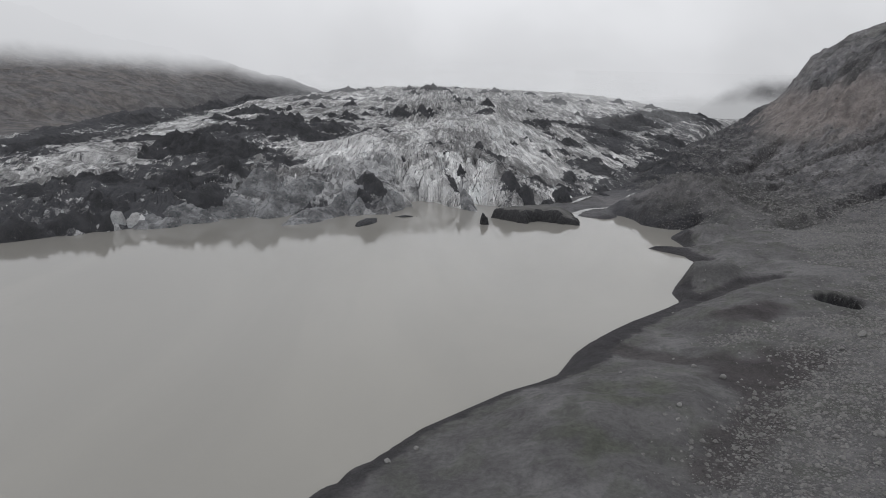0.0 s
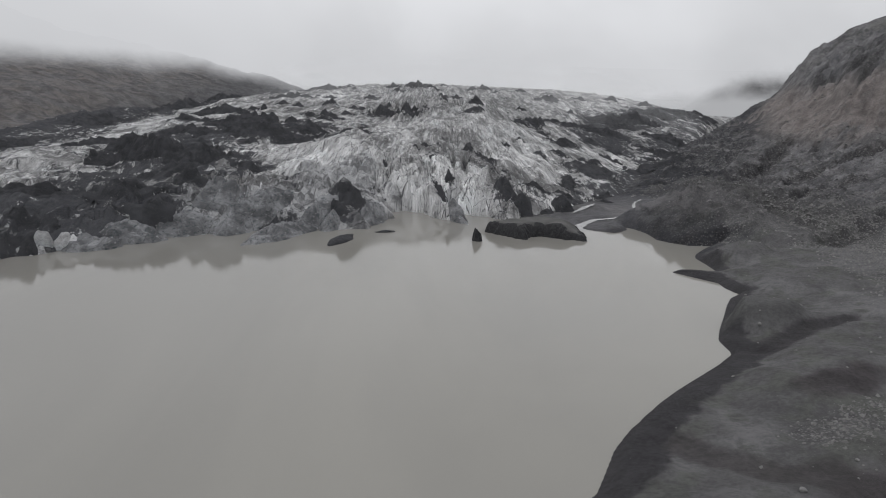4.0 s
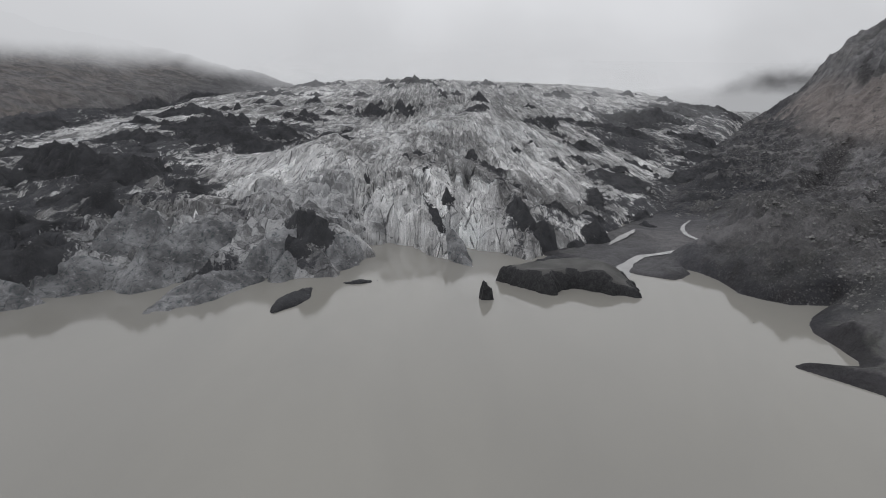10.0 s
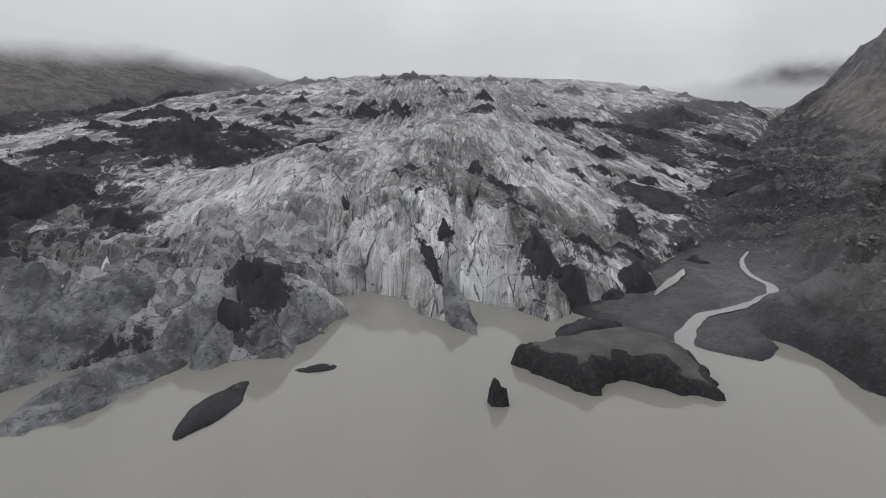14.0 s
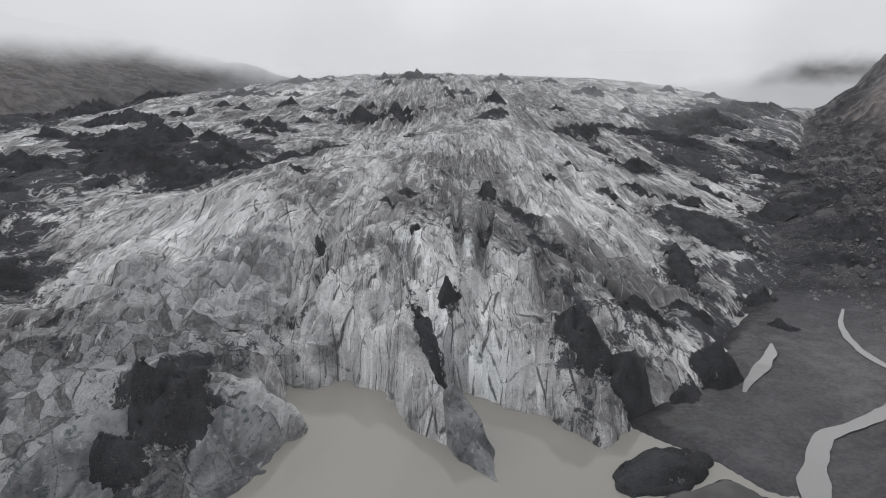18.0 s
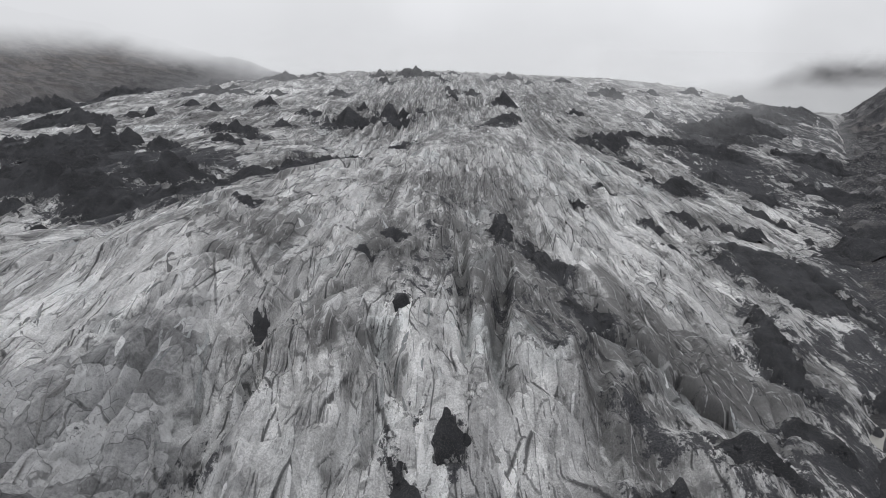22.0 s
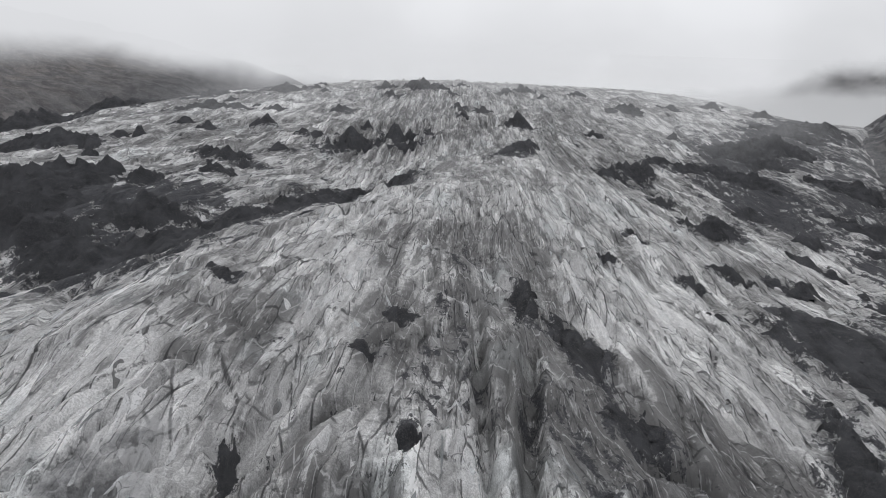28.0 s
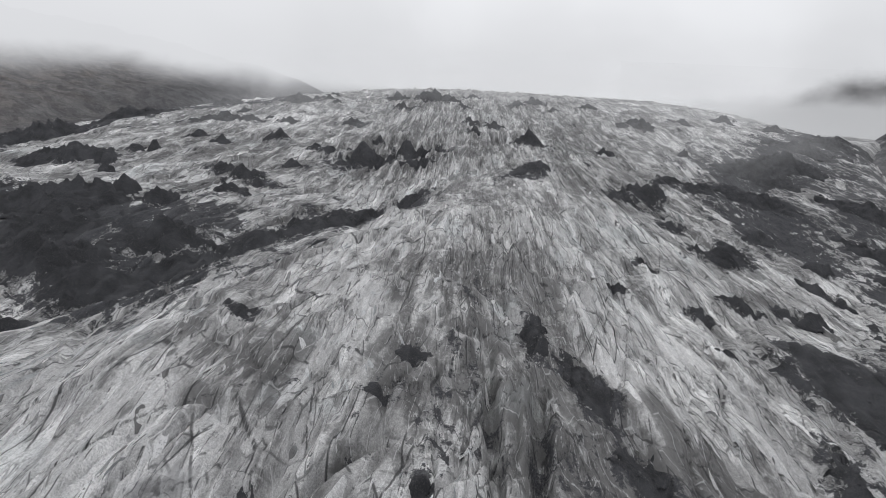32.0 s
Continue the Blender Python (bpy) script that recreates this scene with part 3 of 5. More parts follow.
LEDGES = [([(160, 364), (172, 380), (190, 405), (206, 426), (220, 444)], 9, 6.5), ([(168, 338), (184, 338), (203, 347), (219, 336), (236, 330)], 10, 5.0),
          ([(104, 210), (114, 215), (128, 224), (141, 233), (155, 245), (170, 256), (188, 266)], 6, 3.2), ([(120, 262), (142, 285), (160, 296), (178, 306)], 6, 3.0)]


def hillock(x, y, cx, cy, rx, ry, h, turn=0.0):
    c, s = math.cos(math.radians(turn)), math.sin(math.radians(turn))
    dx, dy = x - cx, y - cy
    d = ((dx * c + dy * s) / rx) ** 2 + ((dy * c - dx * s) / ry) ** 2
    return h * np.exp(-(d**2))


def ground(x, y):
    """Height of the land and the lake bed."""
    s = inside(x, y, LAND)
    s = s + 0.6 * fbm(x / 5, y / 5, 3, 51) * smooth(0, 4, np.abs(s))
    z = np.where(s > 0, 0.9 * (1 - np.exp(-np.maximum(s, 0) / 1.2)) + 3.2 * (1 - np.exp(-np.maximum(s, 0) / 26)) + 0.05 * np.minimum(np.maximum(s, 0), 80), np.maximum(0.22 * s, -5))
    z = z + 2.0 * (1 - np.exp(-np.maximum(s, 0) / 1.8)) * smooth(212, 236, y) * smooth(310, 290, y) * smooth(64, 71, x)
    land = smooth(1, 8, s)
    z = z + land * (1.1 * fbm(x / 26, y / 26, 3, 52) + 0.35 * fbm(x / 7, y / 7, 3, 53) + 0.12 * fbm(x / 1.5, y / 1.5, 3, 54))
    for hill in ((63.0, 151, 7.6, 6.4, 4.8, 10), (86, 176, 12, 7, 1.6, 10), (83, 205, 8, 6, 3.2, 0), (24, 80, 20, 11, 1.8, 48), (56, 122, 15, 7, 1.5, 35),
                 (97, 240, 12, 13, 4.5, 0), (83, 247, 9, 9, 4.2, 0), (106, 264, 14, 14, 6, 0), (91, 268, 9, 11, 3.4, 0), (108, 300, 14, 13, 5.0, 0), (124, 330, 12, 12, 5.0, 0), (104, 222, 10, 12, 3.4, 0)):
        z = z + hillock(x, y, *hill) * smooth(0, 3.5, s)
    z = z - 0.7 * belt(x, y, [(24, 108), (30, 105), (36, 96), (43, 93.5), (45, 87), (41, 78), (36, 70), (28, 60)], 3.5) * smooth(1, 5, s)
    # the damp channel behind the round hummock, and ledges across the eastern slope
    z = z - 0.9 * belt(x, y, DAMP, 2.2) * smooth(1, 4, s)
    for line, wide, deep in LEDGES:
        d, share = along_line(x, y, line)
        z = z - deep * smooth(wide, 0.2 * wide, d + 0.25 * wide * fbm(x / 5, y / 5, 3, 49)) * smooth(0, 0.15, share) * smooth(1, 0.85, share)
    # the flood plain of the stream
    d, up = along_line(x, y, STREAM)
    bed = np.interp(y, [247, 253, 264, 275, 278, 283, 290, 300, 330], [47, 49, 54, 61, 68, 77, 85, 86, 97])
    plain = smooth(30, 9, d + 3 * fbm(x / 12, y / 12, 2, 55)) * smooth(17, 7, x - bed + 3 * fbm(x / 9, y / 9, 2, 50)) * smooth(246, 254, y)
    z = z * (1 - plain) + plain * np.minimum(z, 0.35 + 0.012 * np.maximum(y - 260, 0) + 0.12 * fbm(x / 5, y / 5, 2, 56))
    heaped = smooth(60, 76, x) * smooth(226, 240, y) * smooth(345, 300, y) * smooth(128, 100, x) * (1 - plain) * smooth(2, 7, s)
    z = z + heaped * (3.6 * (ridged((x + 0.4 * y) / 13, (y - 0.4 * x) / 8, 3, 45) - 0.45) + 0.7 * fbm(x / 2.6, y / 2.6, 3, 46))
    d2, _ = along_line(x, y, SIDE_STREAM)
    z = z - 0.3 * smooth(4, 2, d) * smooth(246, 262, y) - 0.3 * smooth(3, 1.5, d2)
    # a kettle hole in the shore
    k = np.hypot(x - KETTLE[0], (y - KETTLE[1]) / 1.15)
    z = z - 4.6 * smooth(4.3, 2.8, k + 0.5 * fbm(x / 2.5, y / 2.5, 3, 48)) + 0.5 * smooth(7, 5, k) * smooth(3.8, 5, k)
    # piles of moraine along the valley side
    piles = smooth(74, 92, x - 0.2 * (y - 250)) * smooth(215, 245, y) * smooth(2, 9, s) * (1 - plain)
    z = z + piles * (5.0 * (ridged((x + 0.5 * y) / 24, (y - 0.5 * x) / 17, 4, 59, 0.6) - 0.5) + 1.3 * fbm(x / 4, y / 4, 4, 60, 0.65))
    # the valley floor rises beside the ice
    z = z + np.interp(y, [330, 400, 500, 600, 760, 900, 1300], [0, 4, 9, 15, 22, 18, 6]) * smooth(60, 110, x) * (1 - plain)
    z = z + smooth(330, 420, y) * smooth(90, 130, x) * (3.0 * (ridged(x / 22, y / 30, 4, 57) - 0.55) + 0.8 * fbm(x / 6, y / 6, 3, 58))
    z = z + smooth(-150, -260, x) * np.interp(y, [100, 200, 400, 700, 1000], [0, 8, 16, 24, 34])
    # the eastern mountain
    foot = np.interp(y, [-900, 60, 190, 300, 400, 470, 600, 760, 950, 1400], [330, 175, 150, 150, 172, 196, 250, 312, 400, 640])
    run = x - foot + 14 * fbm(x / 70, y / 70, 3, 61)
    rise = np.maximum(run, 0)
    m = 0.34 * rise * smooth(0, 60, rise) + 0.56 * np.maximum(rise - 50, 0) * smooth(0, 40, rise - 50)
    m = np.where(m > 60, 60 + (m - 60) * 0.8, m)
    gully = ridged((y + 0.35 * x) / 62, x / 210, 4, 62) - 0.6
    m = m * (1 + 0.3 * gully) + smooth(4, 30, m) * 2.2 * (ridged(x / 13, y / 13, 3, 70) - 0.5) + smooth(6, 40, m) * (9 * (ridged((x + 0.6 * y) / 44, (y - 0.6 * x) / 26, 4, 63) - 0.6) + 1.8 * fbm(x / 9, y / 9, 3, 64))
    m = m + 9 * smooth(0, 45, rise) * smooth(600, 730, y) + smooth(3, 20, m) * (1.5 * (ridged(x / 6, y / 6, 3, 71) - 0.5) + 2.6 * (ridged((x + y) / 17, (y - x) / 34, 3, 72) - 0.55))
    top = np.interp(y, [100, 300, 500, 735, 866, 922, 955, 1100], [215, 190, 165, 140, 116, 92, 76, 46])
    z = z + m / (1 + (np.maximum(m, 0) / top) ** 4) ** 0.25 * smooth(1250, 1000, y)
    # the western hills, and the far one at the head of the valley
    d, _ = along_line(x, y, [(-2250, -900), (-750, 200), (-430, 540), (-310, 800), (-125, 1250), (50, 1700), (400, 2700)])
    side = x - np.interp(y, [-900, 200, 540, 800, 1250, 1700, 2700], [-2250, -750, -430, -310, -125, 50, 400])
    run = np.where(side < 0, d, 0) + 14 * fbm(x / 90, y / 90, 3, 67)
    run = np.where(side < 0, np.maximum(run, 0), 0)
    w = np.minimum(0.33 * run * smooth(0, 90, run), 330)
    w = w * (1 + 0.25 * (ridged(x / 160, y / 160, 4, 68) - 0.6)) + smooth(5, 40, w) * 6 * (ridged(x / 45, y / 45, 4, 66) - 0.4)
    w = w + 230 * np.exp(-(((x - 1045) / 190) ** 2 + ((y - 2050) / 330) ** 2)) * (1 + 0.16 * fbm(x / 190, y / 190, 4, 65))
    return z + w


# ---- meshes ----
def grid(xs, ys):
    """Points and faces of a sheet over the given stations."""
    xs, ys = np.asarray(xs, float), np.asarray(ys, float)
    x, y = (a.ravel() for a in np.meshgrid(xs, ys))
    w = len(xs)
    n = (np.arange(len(ys) - 1)[:, None] * w + np.arange(w - 1)).ravel()
    return x, y, np.stack([n, n + 1, n + w + 1, n + w], 1)


def sheet(name, x, y, z, faces, material, values=(), vectors=()):
    """One mesh object from arrays, smooth, with values and vectors stored at its points."""
    me = bpy.data.meshes.new(name)
    me.vertices.add(len(x))
    me.vertices.foreach_set("co", np.stack([x, y, z], 1).astype(np.float32).ravel())
    k = faces.shape[1]
    me.loops.add(len(faces) * k)
    me.loops.foreach_set("vertex_index", faces.astype(np.int32).ravel())
    me.polygons.add(len(faces))
    me.polygons.foreach_set("loop_start", np.arange(len(faces), dtype=np.int32) * k)
    me.polygons.foreach_set("use_smooth", np.ones(len(faces), bool))
    me.update(calc_edges=True)
    for key, value in dict(values).items():
        me.attributes.new(key, "FLOAT", "POINT").data.foreach_set("value", np.asarray(value, np.float32))
    for key, value in dict(vectors).items():
        me.attributes.new(key, "FLOAT_VECTOR", "POINT").data.foreach_set("vector", np.asarray(value, np.float32).ravel())
    me.materials.append(material)
    return new(name, me)


def part(name, x, y, z, faces, material, parent, label="", values=()):
    """One mesh under a thing, with the points that its faces use."""
    used = np.zeros(len(x), bool)
    used[np.ravel(faces)] = True
    index = np.cumsum(used) - 1
    ob = sheet(name, x[used], y[used], z[used], index[faces], material, {k: v[used] for k, v in dict(values).items()})
    ob.parent, ob.matrix_parent_inverse = parent, parent.matrix_world.inverted()
    if label:
        tagged(ob, label)
    return ob


def stations(*spans):
    """Stations along an axis: (start, step) pairs and the end."""
    out = []
    for (a, step), b in zip(spans, [s[0] if isinstance(s, tuple) else s for s in spans[1:]]):
        out += list(np.linspace(a, b, max(1, round((b - a) / step)), endpoint=False))
    return out + [spans[-1]]


# Heaps of ash on the ice: kind, seed, and rows of place, half lengths, turn, height (and sharpness and roughness)
HEAPS = []
# western slope
HEAPS.append(("ridge", 101, ((-118, 325, 24, 15, 10, 11, 1.1, 0.55), (-98, 318, 15, 11, 30, 7, 1.0, 0.55), (-140, 352, 16, 9, 40, 6), (-104, 258, 15, 9, 10, 5.5), (-132, 251, 17, 6, 8, 4),
     (-88, 240, 10, 7, 20, 5), (-116, 222, 7, 4, 10, 3.5), (-118, 206, 12, 5, 40, 4), (-127, 193, 10, 5, 50, 4), (-142, 231, 8, 4, 10, 3.5), (-164, 362, 16, 5, 30, 3.5))))
HEAPS.append(("ridge", 171, ((-150, 520, 18, 10, 20, 8), (-118, 455, 22, 13, 10, 8), (-92, 404, 20, 10, 15, 5.5), (-76, 398, 16, 8, 10, 4.5), (-72, 422, 15, 8, 35, 5.5), (-106, 428, 20, 10, 20, 6), (-88, 276, 8, 6, 30, 4.5),
     (-100, 290, 12, 8, 0, 4), (-134, 405, 20, 10, 30, 5.5), (-74, 305, 7, 5, 40, 3))))
HEAPS.append(("cone", 231, ((-103, 468, 6, 5, 0, 6.5), (-88, 460, 7, 5, 0, 5), (-72, 490, 6.5, 5, 0, 5.5), (-58, 402, 5, 3.5, 20, 2.6), (-160, 470, 8, 5, 10, 5), (-85, 510, 6, 4, 0, 3.5), (-62, 520, 5, 3, 0, 3))))
# the long dark band behind the dome
HEAPS.append(("ridge", 281, ((-62, 412, 13, 5.5, 50, 4), (-50, 430, 15, 6, 52, 4.5), (-37, 452, 18, 6, 56, 4.5), (-26, 473, 17, 5.5, 57, 4.0), (-14, 492, 13, 4.5, 58, 3.4))))
# the dome and its foot
# at (-20, 329) a flat black heap paints in the shade of a slit
HEAPS.append(("cone", 311, ((19.8, 381, 2.9, 8, 4, 3.6), (-2.5, 364.5, 2.8, 3, 0, 2), (0.7, 332, 1.8, 2.4, 0, 1.5), (-20, 329, 1.3, 4.0, 10, 0.5), (-32, 366, 3, 2.2, 0, 1.6), (44, 416, 3.2, 2, 30, 1.6), (-28, 409, 3.2, 1.8, 30, 1.4), (7.6, 303.5, 1.9, 2.8, 20, 4.0, 1.0, 0.4),
     (-7, 350, 2.2, 1.6, 0, 1.0), (55, 432, 3, 2, 20, 1.6), (62, 392, 2.4, 1.5, 0, 1.0))))
HEAPS.append(("patch", 351, ((28, 369, 4.0, 10, 6, 1.3, 0.7, 0.3), (88, 385, 22, 12, -76, 2.6, 0.8, 0.15), (66, 347, 3.4, 16, -12, 3.0, 0.7, 0.3), (30, 497, 9, 5, 40, 2.2, 0.7, 0.3), (33, 347, 4, 6, 30, 1.2, 0.8, 0.3), (4.5, 293, 1.7, 9, 20, 1.3, 0.8, 0.4))))
HEAPS.append(("ridge", 391, ((-28, 267, 6.5, 8, 25, 6.5), (-33, 258, 5, 4, 0, 4), (30, 289, 4, 8, 14, 5.5), (36, 284, 5, 6, 20, 4), (53, 291, 4.5, 6, -20, 5.8), (47, 285, 5, 4, 0, 3), (77, 318, 7, 9, 30, 5), (84, 336, 7, 6, 20, 4.5), (44, 306, 6, 3, -35, 2.6), (58, 318, 6, 2.4, -40, 2.2))))
# eastern flank and the upper ice
HEAPS.append(("cone", 441, ((73, 503, 9, 7, 0, 6.5), (84, 455, 10, 5, 20, 4.2), (110, 488, 7, 5, 20, 4.5), (112, 664, 9, 7, 0, 5), (96, 425, 5, 3, 20, 3), (122, 470, 8, 4, 30, 4), (106, 540, 8, 5, 10, 4), (-14, 702, 14, 8, 0, 7.5), (-38, 705, 8, 6, 0, 5), (35, 560, 8, 6, 0, 6))))
HEAPS.append(("cone", 491, ((-100, 690, 12, 7, 0, 6), (-150, 700, 10, 6, 0, 5), (52, 712, 8, 6, 0, 4), (150, 700, 9, 6, 0, 4), (190, 740, 9, 6, 0, 4.5), (90, 715, 7, 5, 0, 3.5), (225, 735, 9, 6, 0, 5))))
HEAPS.append(("ridge", 521, ((-34, 540, 12, 8, 10, 7), (-18, 552, 10, 7, 0, 6.5), (-14, 538, 10, 3, 0, 2.5), (130, 425, 14, 6, -30, 5), (150, 440, 14, 7, -20, 5), (150, 590, 24, 13, 10, 8), (135, 545, 20, 7, -20, 5), (180, 620, 22, 10, 0, 8), (215, 675, 26, 12, 0, 6), (260, 720, 26, 12, 20, 5))))
HEAPS.append(("ridge", 571, ((300, 785, 30, 14, 20, 4), (128, 385, 12, 7, -35, 4.5), (112, 362, 9, 6, -20, 4), (165, 500, 18, 8, -25, 6), (190, 560, 20, 8, -30, 7), (-205, 590, 34, 12, 60, 8), (-190, 650, 30, 12, 50, 7), (-212, 470, 30, 9, 80, 5), (-204, 350, 40, 9, 85, 5), (-222, 270, 40, 9, 70, 5), (-120, 610, 26, 5, 10, 3.5))))

# lesser cones scattered over the upper ice and both flanks
rng = random.Random(31)
HEAPS.append(("cone", 901, tuple((rng.uniform(-135, 135), rng.uniform(515, 730), rng.uniform(3, 7.5), rng.uniform(2.2, 4.5), rng.uniform(-30, 30), rng.uniform(1.6, 4.2)) for _ in range(34))))
HEAPS.append(("cone", 1201, tuple((rng.uniform(-150, -62), rng.uniform(330, 520), rng.uniform(3, 7), rng.uniform(2, 4), rng.uniform(-20, 40), rng.uniform(1.5, 3.4)) for _ in range(18))))
HEAPS.append(("cone", 1401, tuple((rng.uniform(60, 150), rng.uniform(400, 560), rng.uniform(3, 7), rng.uniform(2, 3.5), rng.uniform(-40, 0), rng.uniform(1.5, 3.2)) for _ in range(16))))


def ash_cover(x, y):
    """How much ash lies on the ice, 0 to 1."""
    a = 0.76 * belt(x, y, [(-150, 195), (-118, 250), (-100, 310), (-125, 370), (-112, 450), (-75, 440), (-62, 400)], 34)
    a = np.maximum(a, 0.8 * belt(x, y, [(-150, 470), (-118, 450), (-88, 420), (-66, 408), (-50, 432), (-34, 456), (-16, 484)], 15))
    a = np.maximum(a, 0.66 * belt(x, y, [(-132, 195), (-112, 212), (-95, 240), (-104, 262), (-120, 320), (-100, 330)], 17))
    a = np.maximum(a, 0.85 * belt(x, y, [(-235, 240), (-208, 307), (-203, 361), (-212, 486), (-214, 575), (-185, 690), (-110, 700)], 27))
    a = np.maximum(a, 0.74 * belt(x, y, [(62, 296), (84, 328), (112, 372), (140, 430), (168, 520), (210, 600), (300, 780)], 28))
    a = np.maximum(a, 0.85 * belt(x, y, [(122, 500), (146, 590), (215, 670), (290, 800)], 36))
    a = np.maximum(a, 0.6 * belt(x, y, [(-62, 240), (-34, 262), (-26, 285)], 9))
    a = np.maximum(a, 0.62 * belt(x, y, [(35, 287), (47, 302), (66, 320)], 14))
    a = np.maximum(a, 0.5 * belt(x, y, [(20, 340), (28, 326), (32, 312), (46, 303)], 9))
    a = np.maximum(a, 0.36 * belt(x, y, [(8, 395), (4, 350), (-2, 315)], 9))
    a = np.maximum(a, 0.28 * belt(x, y, [(34, 340), (48, 326), (62, 318), (80, 340)], 13))
    # dark belt along the long melt channel in CLEFTS
    a = np.maximum(a, 0.42 * belt(x, y, [(-3, 346), (-14, 330), (-18, 315), (-24, 292)], 4.5))
    a = np.maximum(a, 0.4 * belt(x, y, [(0, 362), (-6, 350), (2, 334), (-2, 322)], 6))
    a = np.maximum(a, 0.34 * belt(x, y, [(24, 352), (33, 343), (45, 330), (52, 318)], 7))
    a = np.maximum(a, 0.55 * belt(x, y, [(-45, 535), (-22, 545), (-5, 552)], 10))
    a = np.maximum(a, 0.85 * belt(x, y, [(-190, 168), (-150, 184), (-126, 202), (-104, 226), (-90, 246)], 13))
    a = np.maximum(a, 0.4 * belt(x, y, [(-100, 268), (-60, 296), (-44, 286)], 13))
    a = np.maximum(a, 1.15 * belt(x, y, MORAINE, 22))
    a = a + 0.1 * smooth(-62, -100, x) * smooth(345, 300, y) + 0.18 * smooth(-70, -100, x) * smooth(-175, -140, x) * smooth(300, 340, y) * smooth(470, 420, y)
    for kind, _, rows in HEAPS:
        for cx, cy, rx, ry, turn, *_ in rows:
            c, q = math.cos(radians(turn)), math.sin(radians(turn))
            m = (np.abs(x - cx) < 2 * max(rx, ry)) & (np.abs(y - cy) < 2 * max(rx, ry))
            dx, dy = x[m] - cx, y[m] - cy
            d = np.hypot((dx * c + dy * q) / (rx * 1.25), (dy * c - dx * q) / (ry * 1.35))
            a[m] = np.maximum(a[m], 0.62 * smooth(1.7, 0.5, d))
    a = a + smooth(430, 520, y) * (0.3 * smooth(0.1, 0.5, fbm(x / 16, y / 34, 4, 80)) - 0.06)
    return np.clip(a + 0.26 * fbm(x / 28, y / 28, 3, 81) + 0.16 * fbm(x / 7, y / 7, 3, 82) + 0.04, 0, 1)


def ice_tone(x, y):
    """How clean the ice is, in streaks along the flow, and where it shows blue."""
    u, v, near = fan(x, y)
    a = 0.54 + 0.24 * fbm(u / 10, v / 60, 3, 83) + 0.34 * fbm(u / 3.2, v / 14, 3, 84) + 0.2 * fbm(x / 34, y / 34, 3, 85)
    b = 0.5 + 0.34 * fbm((x + 0.35 * y) / 13, y / 30, 4, 86) + 0.3 * fbm((x + 0.3 * y) / 4, y / 9, 3, 87)
    a = a - 0.36 * belt(x, y, [(16, 400), (10, 360), (22, 345), (40, 325)], 16) + 0.2 * belt(x, y, [(-50, 352), (-42, 300)], 17) - 0.2 * belt(x, y, [(28, 372), (46, 330)], 11) + 0.2 * belt(x, y, [(40, 450), (62, 420), (48, 372)], 22)
    blue = 0.4 * belt(x, y, [(-52, 312), (-40, 300), (-30, 306)], 11) + 0.6 * belt(x, y, [(-4, 305), (4, 290)], 6) + 0.5 * belt(x, y, [(12, 290), (18, 288)], 5) + 0.45 * smooth(0.35, 0.6, fbm(x / 26, y / 26, 3, 88))
    wx, wy = 6 * fbm(x / 34, y / 34, 3, 11), 6 * fbm(x / 30, y / 30, 2, 12)
    facet, _ = plates((u + wx) / 13, (v + 0.5 * u + wy) / 34, 23, 1.1)
    a = a + 0.3 * facet
    a = a + 0.26 * belt(x, y, [(-44, 330), (-22, 308), (0, 298), (18, 294)], 19) - 0.14 * belt(x, y, [(36, 338), (52, 322), (70, 328), (88, 345)], 15)
    b = b - 0.12 * smooth(470, 540, y)
    a = a - 0.1 * smooth(470, 540, y)
    a = a + 0.1 * belt(x, y, [(-24, 314), (-8, 298)], 13) + 0.15 * belt(x, y, [(12, 292), (24, 284)], 8)
    a = a - 0.4 * belt(x, y, [(-115, 255), (-72, 275), (-50, 268), (-36, 275)], 24)
    return near * a + (1 - near) * b, np.clip(blue, 0, 0.45)


def blend(tint, amount, color):
    return tint + np.clip(amount, 0, 1)[:, None] * (np.array(color) - tint)


# ---- the setting ----
def build_glacier():
    x, y, f = grid(stations((-340, 5), (-240, 2.2), (-150, 0.95), (-100, 0.7), (-70, 0.43), (72, 0.7), (105, 1.0), (150, 5), 520),
                   stations((40, 6), (180, 0.9), (250, 0.45), (400, 0.75), (520, 1.4), (730, 12), 1300))
    z = ice(x, y)
    keep = (z[f] > -2.0).any(1)
    f = f[keep]
    u, v, near = fan(x, y)
    used = np.zeros(len(x), bool)
    used[f.ravel()] = True
    index = np.cumsum(used) - 1
    x, y, z, u, v, near, f = x[used], y[used], z[used], u[used], v[used], near[used], index[f]
    clean, blue = ice_tone(x, y)
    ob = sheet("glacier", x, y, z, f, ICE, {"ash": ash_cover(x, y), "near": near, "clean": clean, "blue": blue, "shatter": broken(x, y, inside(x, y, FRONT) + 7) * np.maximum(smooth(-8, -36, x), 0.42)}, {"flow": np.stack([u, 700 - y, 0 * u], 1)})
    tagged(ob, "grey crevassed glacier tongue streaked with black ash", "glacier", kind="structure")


CHANNEL = [(24, 108), (30, 105), (36, 96), (43, 93.5), (45, 87), (41, 78), (36, 70), (28, 60)]


